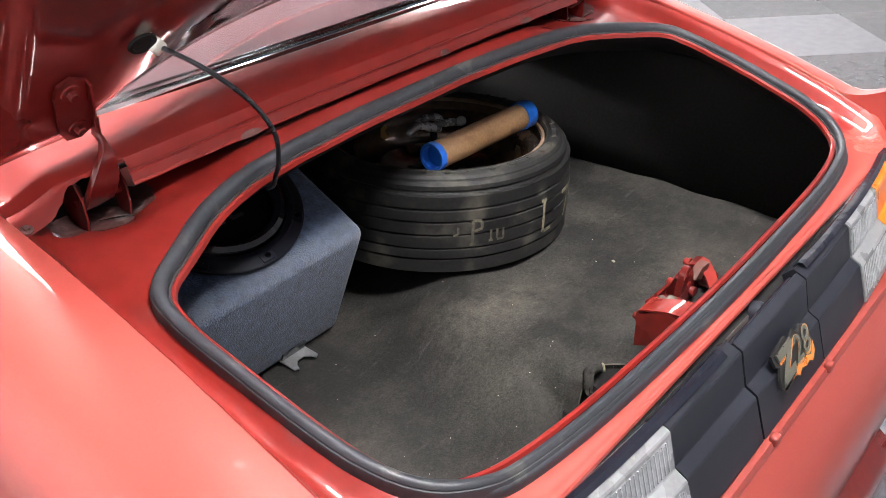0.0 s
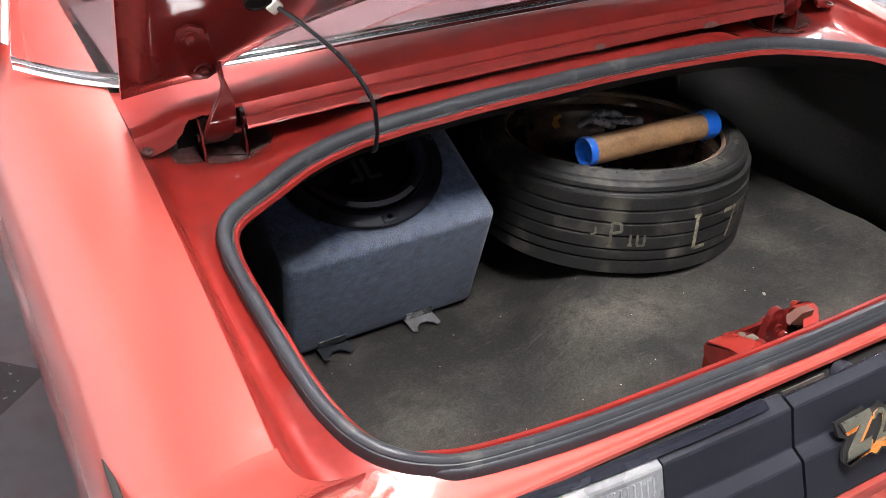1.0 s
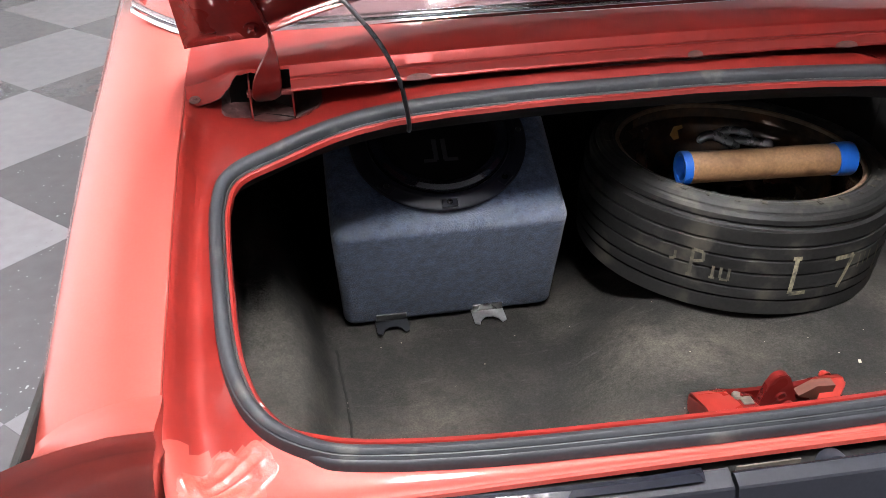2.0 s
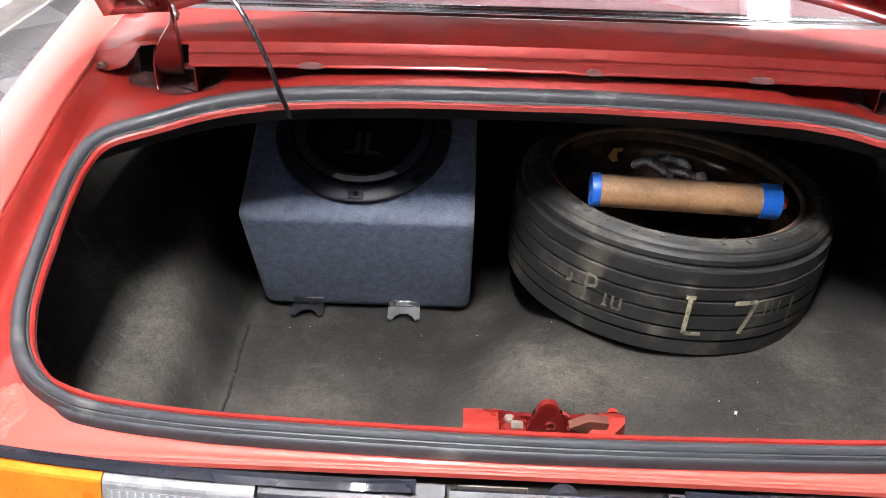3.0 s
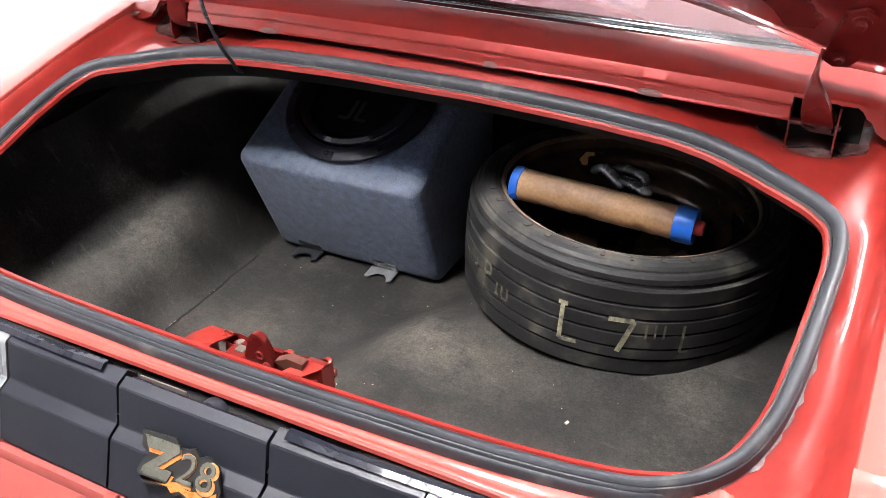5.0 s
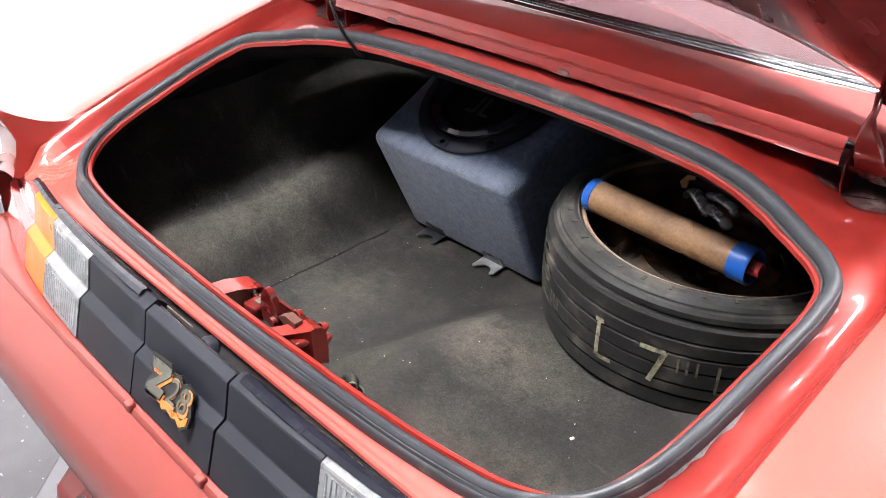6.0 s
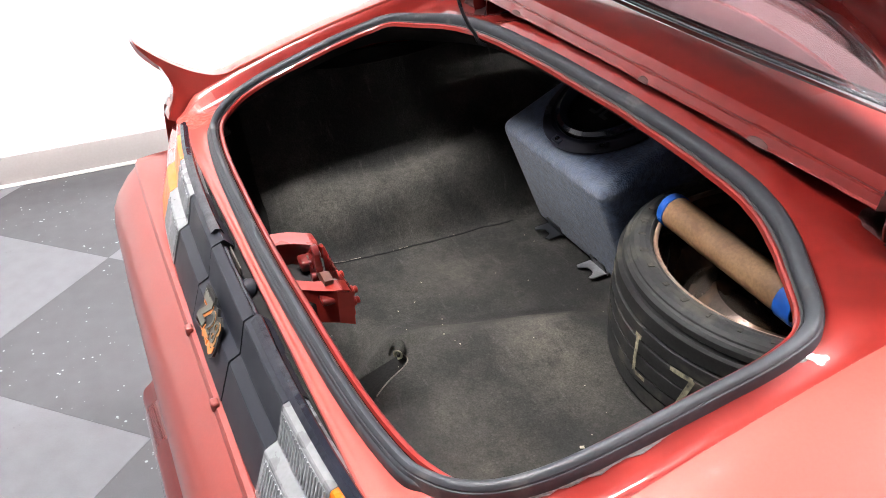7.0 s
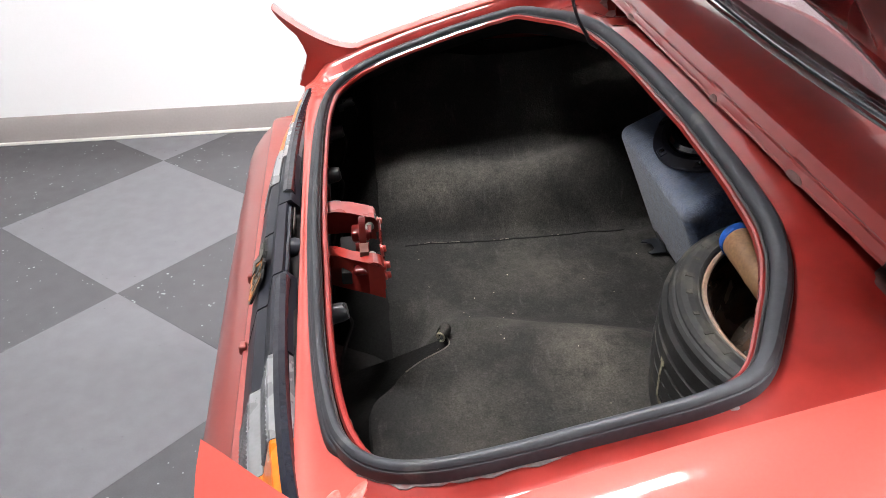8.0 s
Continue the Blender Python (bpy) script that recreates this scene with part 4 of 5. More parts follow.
outline_plate(bm, [(-0.064, 0.034), (-0.012, 0.039), (-0.004, 0.030), (0.006, 0.031), (0.018, 0.036), (0.026, 0.027), (0.038, 0.033), (0.054, 0.026), (0.058, 0.010), (0.064, -0.004), (0.062, -0.022), (0.046, -0.034),
                   (0.034, -0.027), (0.022, -0.031), (0.006, -0.026), (-0.002, -0.032), (-0.014, -0.024), (-0.052, -0.030), (-0.064, -0.018), (-0.058, -0.002), (-0.050, 0.008), (-0.062, 0.014)], 0.004, BM)
part("badge_back", bm, BADGEBLACK, badge)
bm = bmesh.new()
outline_plate(bm, [(x + 0.002, y - 0.006) for x, y in Z_SHAPE], 0.001, BM @ pose(0, 0, 0.0042))
part("badge_flash", bm, ORANGE, badge)
bm = bmesh.new()
outline_plate(bm, [(-0.058, -0.021), (-0.018, -0.019), (-0.006, -0.028), (0.006, -0.022), (0.022, -0.027), (0.032, -0.023), (0.044, -0.030), (0.058, -0.020), (0.060, -0.006), (0.052, -0.012), (0.044, -0.020), (0.030, -0.015), (0.018, -0.018), (-0.006, -0.014), (-0.014, -0.020), (-0.054, -0.026)], 0.001, BM @ pose(0, 0, 0.0043))
part("badge_flash", bm, ORANGE, badge)
bm = text_mesh("28", 0.064, 0.0004, 0.18)
bm.transform(BM @ pose(0.0240, 0.003, 0.0047) @ Matrix.Diagonal((0.98, 1, 1, 1)))
part("badge_outline", bm, BADGEGOLD, badge)
bm = bmesh.new()
outline_plate(bm, [(x * 1.06, y * 1.06 - 0.002) for x, y in Z_SHAPE], 0.001, BM @ pose(0, 0, 0.0050))
part("badge_outline", bm, BADGEBLACK, badge)
bm = bmesh.new()
outline_plate(bm, Z_SHAPE, 0.001, BM @ pose(0, 0, 0.0060))
part("badge_letter", bm, BADGEGREY, badge)
bm = text_mesh("28", 0.055, 0.0006, 0.18)
bm.transform(BM @ pose(0.0235, 0.006, 0.0060))
part("badge_digits", bm, BADGEGREY, badge)

# ---- trunk lid, raised ----
# in lid space: x across (mirrored), y up along the lid, z towards the outer skin is negative
LIDM = Matrix(((1, 0, 0, 0), (0, -0.5592, 0.8290, 0.628), (0, 0.8290, 0.5592, 1.291), (0, 0, 0, 1)))


def lid_edge(x):
    return 0.030 * (1 - min(1.0, abs(x) / 0.718) ** 5)


def lid_surface(depth, relief):
    rows = []
    nx, ny = 128, 64
    for j in range(ny + 1):
        row = []
        for i in range(nx + 1):
            x = -0.718 + 1.436 * i / nx
            s0, s1 = lid_edge(x), 0.80 - 0.02 * (abs(x) / 0.72) ** 4
            s = s0 + (s1 - s0) * j / ny
            bow = 0.110 * max(0.0, 1 - (x / 0.60) ** 2)
            z = depth + bow * (1 - smoothstep(0.0, 0.30, s - s0)) + 0.010 * ((s - 0.35) / 0.35) ** 2
            rim = min(0.718 - abs(x), s - s0, s1 - s)
            if not relief and depth > 0.01:
                z -= (depth - 0.008) * (1 - smoothstep(0.0, 0.09, rim))
            if relief:
                z -= 0.013 * smoothstep(0.006, 0.040, rim)
                for cx, cs, w, h in ((0.0, 0.38, 0.11, 0.17), (0.25, 0.38, 0.095, 0.17), (-0.25, 0.38, 0.095, 0.17), (0.47, 0.42, 0.08, 0.15), (-0.47, 0.42, 0.08, 0.15)):
                    e = max(abs(x - cx) - w, abs(s - cs) - h)
                    z += 0.018 * smoothstep(0.016, -0.018, e)
            row.append(LIDM @ Vector((x, s, z)))
        rows.append(row)
    return rows


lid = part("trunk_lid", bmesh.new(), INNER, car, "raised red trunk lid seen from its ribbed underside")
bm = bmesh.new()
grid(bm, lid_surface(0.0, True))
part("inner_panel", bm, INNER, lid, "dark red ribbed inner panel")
bm = bmesh.new()
a, b = lid_surface(0.002, False), lid_surface(0.062, False)
grid(bm, b)
for edge in ([(r[0], q[0]) for r, q in zip(a, b)], [(r[-1], q[-1]) for r, q in zip(a, b)], list(zip(a[0], b[0])), list(zip(a[-1], b[-1]))):
    grid(bm, [[p, q] for p, q in edge])
part("outer_skin", bm, PAINT, lid)

# hinges: a curved lobe in a U bracket, a narrow neck, a bolted plate on the lid
for s in (-1, 1):
    def at(x, y, z):
        return Vector((s * x + CEN, y, z))

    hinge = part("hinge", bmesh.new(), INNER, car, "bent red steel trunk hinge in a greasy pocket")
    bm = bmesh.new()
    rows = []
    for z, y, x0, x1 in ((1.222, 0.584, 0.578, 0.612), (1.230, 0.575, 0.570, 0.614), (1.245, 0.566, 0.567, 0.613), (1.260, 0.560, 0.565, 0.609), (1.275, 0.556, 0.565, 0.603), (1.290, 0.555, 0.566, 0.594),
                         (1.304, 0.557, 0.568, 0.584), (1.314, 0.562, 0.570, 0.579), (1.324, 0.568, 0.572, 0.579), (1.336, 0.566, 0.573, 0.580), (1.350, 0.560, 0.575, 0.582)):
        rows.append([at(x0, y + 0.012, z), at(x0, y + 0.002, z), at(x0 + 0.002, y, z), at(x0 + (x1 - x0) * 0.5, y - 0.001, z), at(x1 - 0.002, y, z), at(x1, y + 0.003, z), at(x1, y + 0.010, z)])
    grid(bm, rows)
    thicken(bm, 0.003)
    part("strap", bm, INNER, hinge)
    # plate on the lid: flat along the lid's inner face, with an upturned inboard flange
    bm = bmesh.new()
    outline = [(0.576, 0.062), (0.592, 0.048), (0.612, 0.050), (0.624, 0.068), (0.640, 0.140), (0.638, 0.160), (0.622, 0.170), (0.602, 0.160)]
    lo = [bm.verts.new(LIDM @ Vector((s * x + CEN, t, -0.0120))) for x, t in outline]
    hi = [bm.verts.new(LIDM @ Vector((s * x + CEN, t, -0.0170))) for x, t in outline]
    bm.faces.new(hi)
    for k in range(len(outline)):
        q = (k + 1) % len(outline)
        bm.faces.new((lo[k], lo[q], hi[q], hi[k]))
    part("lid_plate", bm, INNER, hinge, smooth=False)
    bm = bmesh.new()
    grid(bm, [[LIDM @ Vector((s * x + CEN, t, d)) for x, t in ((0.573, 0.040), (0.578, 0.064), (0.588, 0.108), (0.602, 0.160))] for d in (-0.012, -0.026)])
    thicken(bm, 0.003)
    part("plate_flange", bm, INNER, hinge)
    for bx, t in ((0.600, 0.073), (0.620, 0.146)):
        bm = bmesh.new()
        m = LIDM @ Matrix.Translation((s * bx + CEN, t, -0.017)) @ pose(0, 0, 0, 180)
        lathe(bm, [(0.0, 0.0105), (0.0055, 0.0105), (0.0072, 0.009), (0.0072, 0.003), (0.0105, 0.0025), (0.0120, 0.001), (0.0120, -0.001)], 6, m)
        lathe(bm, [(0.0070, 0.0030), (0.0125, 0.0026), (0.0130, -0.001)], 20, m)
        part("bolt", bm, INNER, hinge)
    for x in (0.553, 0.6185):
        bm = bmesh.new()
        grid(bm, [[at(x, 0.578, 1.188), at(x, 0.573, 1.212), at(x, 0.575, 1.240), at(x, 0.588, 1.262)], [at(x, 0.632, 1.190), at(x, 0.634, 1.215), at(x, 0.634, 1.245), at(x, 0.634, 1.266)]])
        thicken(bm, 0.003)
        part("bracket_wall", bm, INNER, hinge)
    bm = bmesh.new()
    grid(bm, [[at(x, 0.560, 1.1935), at(x, 0.590, 1.1945), at(x, 0.626, 1.204), at(x, 0.634, 1.245)] for x in (0.553, 0.575, 0.596, 0.6185)])
    part("bracket_floor", bm, GREASE, hinge, "grease-stained bracket floor")
    for x0, x1 in ((0.506, 0.5515), (0.6200, 0.664)):
        bm = bmesh.new()
        rows = []
        for k in range(17):
            f = k / 16
            x = x0 + (x1 - x0) * f
            edge = 0.562 + 0.016 * (2 * f - 1) ** 2 + 0.008 * noise.noise(Vector((x * 70, s, 0)))
            row = []
            for i in range(12):
                y = edge + (0.636 - edge) * i / 11
                px = s * x + CEN
                hit = gutter_tree.ray_cast(Vector((px, y, 3.0)), Vector((0, 0, -1)))[0]
                z = (hit.z if hit else deck(px, y) - 0.02) + (0.0022 if i else -0.001) + 0.0012 * noise.noise(Vector((x * 90, y * 90, s)))
                row.append(Vector((px, y, z)))
            rows.append(row)
        grid(bm, rows)
        part("hinge_foot", bm, GREASE, hinge, "grey grease-stained hinge foot")
    bm = bmesh.new()
    tube(bm, [at(0.552, 0.590, 1.232), at(0.622, 0.590, 1.232)], 0.006, 10)
    part("pivot_pin", bm, INNER, hinge)

# cable from the lid into the trunk
cable = part("cable", bmesh.new(), RUBBER, car, "thin black cable from lid to trunk")
bm = bmesh.new()
tube(bm, spline([(-0.536, 0.552, 1.462), (-0.524, 0.538, 1.449), (-0.508, 0.524, 1.434), (-0.472, 0.478, 1.402), (-0.430, 0.448, 1.352), (-0.404, 0.436, 1.300), (-0.393, 0.448, 1.250), (-0.388, 0.466, 1.218), (-0.387, 0.474, 1.202), (-0.386, 0.490, 1.192)], 8), 0.0036, 10)
part("cord", bm, BLACKTAB, cable)
bm = bmesh.new()
box(bm, -0.010, 0.010, -0.011, 0.011, -0.010, 0.010, 0.003, 2, Matrix.Translation((-0.507, 0.523, 1.433)) @ pose(0, 0, 0, 30, 40, 30))
part("clip", bm, WHITE, cable, "small white plastic clip")
# black oval laid on the lid in place of the dark cable hole
bm = bmesh.new()
lathe(bm, [(0.0, -0.0005), (0.011, -0.0005), (0.013, 0.002), (0.017, 0.0015), (0.018, -0.002)], 24, LIDM @ Matrix.Translation((-0.530, 0.190, -0.0128)) @ pose(0, 0, 0, 180) @ Matrix.Diagonal((1.15, 0.9, 1, 1)))
part("grommet", bm, VOID, cable, "black oval disc standing in for the dark cable hole in the lid")

# ---- inside the trunk ----
def carpet_z(x, y):
    """Height of the trunk carpet: a low left half, a raised right half, humps at both sides."""
    z = 0.688 + 0.100 * smoothstep(-0.24 + 0.16 * smoothstep(0.25, 0.80, y), 0.00 + 0.20 * smoothstep(0.25, 0.80, y), x + 0.025 * noise.noise(Vector((x * 4, y * 7, 2))))
    z += 0.012 * math.exp(-((x - 0.02) / 0.10) ** 2 - ((y - 0.42) / 0.16) ** 2)
    seam = -0.525 - 0.07 * max(0.0, y - 0.45)
    d = seam - x
    if d > 0:
        z += 0.085 * smoothstep(0.0, 0.055, d) * (0.5 + 0.5 * smoothstep(0.0, 0.5, y))
        z += 0.62 * max(0.0, d - 0.02) + 0.9 * max(0.0, d - 0.15)
        z += 0.03 * math.sin(9 * y + 1.0) * smoothstep(0.03, 0.12, d)
        z += 0.05 * math.exp(-((d - 0.09) / 0.05) ** 2) * smoothstep(0.1, 0.5, y)
    z -= 0.10 * smoothstep(0.13, -0.01, y - carpet_rear(x)) * smoothstep(-0.30, -0.17, x) * smoothstep(-0.030, -0.065, x)
    e = x - 0.665
    if e > 0:
        z += 0.010 * smoothstep(0.0, 0.03, e) - 3.2 * max(0.0, e - 0.005 + 0.02 * noise.noise(Vector((y * 6, 0, 5)))) ** 2
    z += 0.006 * noise.noise(Vector((x * 5, y * 5, 0.3))) + 0.0035 * noise.noise(Vector((x * 14, y * 11, 0.7))) + 0.0035 * (1 - abs(noise.noise(Vector((x * 7 + y * 3, y * 5 - x * 2, 4.4)))) * 2) ** 3
    return min(z, deck(x, y) - 0.085)


def carpet_rear(x):
    """The carpet's ragged rear edge."""
    y = 0.045 - 0.055 * smoothstep(0.08, 0.18, x)
    y += 0.095 * smoothstep(-0.16, -0.05, x) * smoothstep(0.10, 0.0, x)
    return y + 0.004 * noise.noise(Vector((x * 30, 0, 0)))


bm = bmesh.new()
rows = []
cx = [-0.82 + 0.0115 * k for k in range(137)]
for j in range(100):
    f = j / 99
    row = []
    for x in cx:
        y = carpet_rear(x) + (1.16 - carpet_rear(x)) * f
        row.append(Vector((x, y, carpet_z(x, y))))
    rows.append(row)
rows.insert(0, [p + Vector((0, 0.001, -0.008)) for p in rows[0]])
grid(bm, rows)
part("trunk_carpet", bm, CARPET, car, "worn charcoal carpet, dusty and stained, in the trunk", angle=80)
bm = bmesh.new()
tube(bm, [(x, carpet_rear(x) + 0.001, carpet_z(x, carpet_rear(x)) + 0.001) for x in [-0.050 + 0.0065 * k for k in range(21)]], 0.0013, 5)
part("carpet_edge", bm, SEAM, car, "frayed pale carpet edge")
# the cut corner has rolled up on itself
bm = bmesh.new()
roll_rows, roll_edge = [], []
for k in range(12):
    f = k / 11
    c = Vector((-0.040 + 0.036 * f, 0.122 + 0.010 * math.sin(math.pi * f), 0))
    c.z = carpet_z(c.x, c.y + 0.02) + 0.001
    along = Vector((0.036, 0.010 * math.pi * math.cos(math.pi * f), 0)).normalized()
    side = Vector((-along.y, along.x, 0))
    size = 0.009 + 0.004 * math.sin(math.pi * f) + 0.0015 * noise.noise(c * 90)
    row = []
    for q in range(22):
        a = -1.57 + 5.6 * q / 21
        r = size * (1 - 0.45 * q / 21)
        row.append(c + side * (r * math.cos(a) + 0.004) + Vector((0, 0, r * math.sin(a) + size)))
    roll_rows.append(row)
    roll_edge.append(row[-1])
grid(bm, roll_rows)
thicken(bm, 0.0022)
roll = part("carpet_roll", bm, CARPET, car, "carpet corner rolled up on itself", angle=60)
for ends, r in (([row[q] for row in roll_rows[-1:] for q in range(22)], 0.0024), (roll_edge, 0.0020)):
    bm = bmesh.new()
    tube(bm, [p + Vector((0.0006, 0, 0.0006)) for p in ends], r, 6)
    part("frayed_edge", bm, CREAM, roll, "pale frayed backing along the cut")
def seam_at(y, lift):
    x = -0.519 - 0.07 * max(0.0, y - 0.45) + 0.004 * noise.noise(Vector((y * 14, 0, 3))) + 0.002 * noise.noise(Vector((y * 50, 0, 8)))
    return x, y, carpet_z(x, y) + lift


bm = bmesh.new()
tube(bm, [seam_at(0.10 + 0.01 * k, 0.0004) for k in range(54)], 0.0026, 6)
part("carpet_seam", bm, VOID, car, "dark gap where two carpets meet")
for y0, n in ((0.13, 12), (0.31, 5), (0.45, 3)):
    bm = bmesh.new()
    tube(bm, [seam_at(y0 + 0.009 * k, 0.0022 + 0.0010 * noise.noise(Vector((k * 1.3, y0, 0)))) for k in range(n)], 0.0009, 5)
    part("frayed_thread", bm, SEAM, car, "pale frayed carpet thread")
# layer under the cut edge; its near-black tone includes the shade there
bm = bmesh.new()
rows = []
for k in range(61):
    x = -0.80 + 1.5 * k / 60
    e = carpet_rear(x)
    rows.append([Vector((x, e + 0.03, carpet_z(x, e + 0.03) - 0.008)), Vector((x, e - 0.004, carpet_z(x, e) - 0.009)), Vector((x, e * 0.5 - 0.03, carpet_z(x, e) - 0.045)), Vector((x, -0.074, carpet_z(x, e) - 0.085 + 0.01 * noise.noise(Vector((x * 9, 0, 2)))))])
grid(bm, rows)
part("under_carpet", bm, UNDER, car, "felt layer under the carpet's cut edge, darkened for the shade there")
# trunk tub: rear wall, floor pan, front bulkhead, sides
for name, dims in (("trunk_rear_wall", (-0.80, 0.80, -0.085, -0.075, 0.60, 1.012)), ("floor_pan", (-0.90, 0.90, -0.08, 1.2, 0.585, 0.60)), ("bulkhead", (-0.90, 0.90, 1.17, 1.185, 0.60, 1.27)),
                   ("trunk_side", (-0.885, -0.875, -0.08, 1.2, 0.60, 1.06)), ("trunk_side", (0.875, 0.885, -0.08, 1.2, 0.60, 1.06)), ("shelf_underside", (-0.72, 0.72, 0.66, 1.17, 1.222, 1.230))):
    bm = bmesh.new()
    box(bm, *dims, 0.002, 1)
    part(name, bm, TUB, car)
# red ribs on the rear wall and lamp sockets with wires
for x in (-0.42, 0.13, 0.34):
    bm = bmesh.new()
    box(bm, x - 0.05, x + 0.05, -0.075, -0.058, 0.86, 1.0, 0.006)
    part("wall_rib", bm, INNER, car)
for x, y, z in ((0.195, -0.048, 1.0), (-0.70, -0.01, 0.985), (-0.307, -0.050, 0.985), (-0.175, -0.050, 0.98), (0.42, -0.050, 0.97), (-0.60, -0.04, 0.95)):
    sock = part("lamp_socket", bmesh.new(), VOID, car, "black lamp socket with a bright metal clip")
    bm = bmesh.new()
    lathe(bm, [(0.0, 0.028), (0.012, 0.028), (0.015, 0.02), (0.016, 0.0), (0.02, -0.002), (0.02, -0.012)], 16, pose(x, y - 0.012, z, -78))
    part("socket_body", bm, BLACKTAB, sock)
    bm = bmesh.new()
    box(bm, x - 0.011, x + 0.011, y + 0.004, y + 0.012, z + 0.004, z + 0.013, 0.002)
    part("metal_clip", bm, STEEL, sock)
    bm = bmesh.new()
    tube(bm, spline([(x, y + 0.01, z), (x - 0.03, y + 0.02, z - 0.04), (x - 0.05, y + 0.0, z - 0.12), (x - 0.02, y - 0.015, z - 0.2)], 6), 0.003, 6)
    part("wire", bm, VOID, sock)

# latch at the middle of the rear lip
latch = part("latch", bmesh.new(), LATCHJAMB, car, "glossy red trunk latch on its bracket")


def sheet(bm, rows, depth=0.0025):
    grid(bm, [[Vector(p) for p in row] for row in rows])
    thicken(bm, depth)


# top sheet of the bracket: a straight arm, a slanting arm, and two thin rails with a slot between them
def arm(x0, x1, lean, rows_in=((-0.066, 1.0350), (-0.045, 1.0365), (-0.020, 1.0325), (0.000, 1.0265), (0.012, 1.0235))):
    bm = bmesh.new()
    rows = []
    for k in range(5):
        f = k / 4
        row = []
        for y, z in rows_in:
            x = x0 + (x1 - x0) * f - lean * smoothstep(0.010, -0.066, y)
            row.append((x, y, z + 0.0008 * math.sin(40 * x + 70 * y)))
        rows.append(row)
    sheet(bm, rows)
    return part("bracket_arm", bm, LATCHJAMB, latch)


arm(-0.102, -0.060, 0.0)
arm(0.062, 0.092, 0.066, ((-0.066, 1.004), (-0.045, 1.009), (-0.020, 1.016), (0.000, 1.0225), (0.012, 1.0235)))
bm = bmesh.new()
sheet(bm, [[(x, 0.012, 1.0235), (x, 0.021, 1.0200), (x, 0.0250, 1.0130), (x, 0.0262, 0.985 + 0.15 * abs(x + 0.01))] for x in [-0.102 + 0.0105 * k for k in range(5)]])
part("front_plate", bm, LATCHJAMB, latch)
bm = bmesh.new()
sheet(bm, [[(x, 0.012, 1.0235), (x, 0.024, 1.0190), (x, 0.0290, 1.0120), (x, 0.0300, 0.972)] for x in (0.062, 0.072, 0.082, 0.092)])
part("front_plate", bm, LATCHJAMB, latch)
# rails in the dark red: shade of the slot put into the colour
for y, top, low in ((0.0000, 1.0120, 0.985), (0.0265, 1.0090, 0.965)):
    bm = bmesh.new()
    sheet(bm, [[(x, y + 0.003, top + 0.004 * (abs(x) / 0.062) ** 3), (x, y, top - 0.003), (x, y + 0.002, low)] for x in [-0.064 + 0.0128 * k for k in range(11)]], 0.002)
    part("rail", bm, INNER, latch)
for pts in ([(-0.102, -0.062, 1.030), (-0.102, -0.020, 1.030), (-0.102, 0.024, 1.012)], [(0.026, -0.058, 1.003), (0.059, -0.026, 1.012), (0.0915, 0.004, 1.022), (0.0920, 0.0285, 1.012)]):
    bm = bmesh.new()
    sheet(bm, [[Vector(p) - Vector((0, 0, d)) for p in pts] for d in (0.0, 0.018, 0.040, 0.058)])
    part("bracket_side", bm, LATCHJAMB, latch)
# near-black block for the shade in the latch cavity
bm = bmesh.new()
box(bm, -0.058, 0.062, -0.040, 0.004, 0.965, 0.990, 0.004)
part("latch_case", bm, VOID, latch)
# the domed hook plates with the pivot between them, darkened for the shade there
for dy, grow in ((0.004, 0.76),):
    bm = bmesh.new()
    dome = [(0.0190 * grow * math.cos(t), 0.026 + 0.0210 * grow * math.sin(t)) for t in [0.2417 * k for k in range(14)]]
    outline_plate(bm, [(-0.024, 0.0), (-0.022, -0.022), (0.022, -0.022), (0.025, 0.0)] + dome, 0.011, Matrix.Translation((-0.002, dy, 1.013)) @ pose(0, 0, 0, 90))
    bmesh.ops.bevel(bm, geom=bm.edges[:], offset=0.0012, segments=2, affect="EDGES")
    part("hook_plate", bm, INNER, latch)
for pts in ([(0.020, -0.014), (0.070, -0.012), (0.082, -0.002), (0.080, 0.004), (0.062, -0.002), (0.024, -0.004)], [(-0.026, 0.004), (-0.040, 0.010), (-0.056, 0.006), (-0.058, -0.004), (-0.026, -0.010)]):
    bm = bmesh.new()
    outline_plate(bm, pts, 0.006, Matrix.Translation((0, 0.014, 1.008)) @ pose(0, 0, 0, 90))
    part("arm", bm, INNER, latch)
bm = bmesh.new()
lathe(bm, [(0.0, 0.0006), (0.0036, 0.0006), (0.0052, 0.0018), (0.0072, 0.0)], 24, pose(0.001, -0.0072, 1.022, 90))
part("pivot_socket", bm, INNER, latch)
bm = bmesh.new()
tube(bm, [(0.012, -0.014, 1.006), (0.012, 0.008, 1.006)], 0.008, 14)
part("pivot", bm, INNER, latch)
bm = bmesh.new()
outline_plate(bm, [(0.024, 0.016), (0.046, 0.028), (0.070, 0.026), (0.068, 0.016), (0.044, 0.008)], 0.014, Matrix.Translation((0, 0.006, 1.004)) @ pose(0, 0, 0, 90))
part("catch", bm, RUSTYCATCH, latch, "rusty brown catch")
for x0, x1, z0, z1 in ((0.052, 0.088, 0.996, 1.008), (-0.056, -0.024, 0.994, 1.014)):
    bm = bmesh.new()
    box(bm, x0, x1, -0.020, 0.012, z0, z1, 0.005, 3)
    part("lever", bm, INNER, latch)
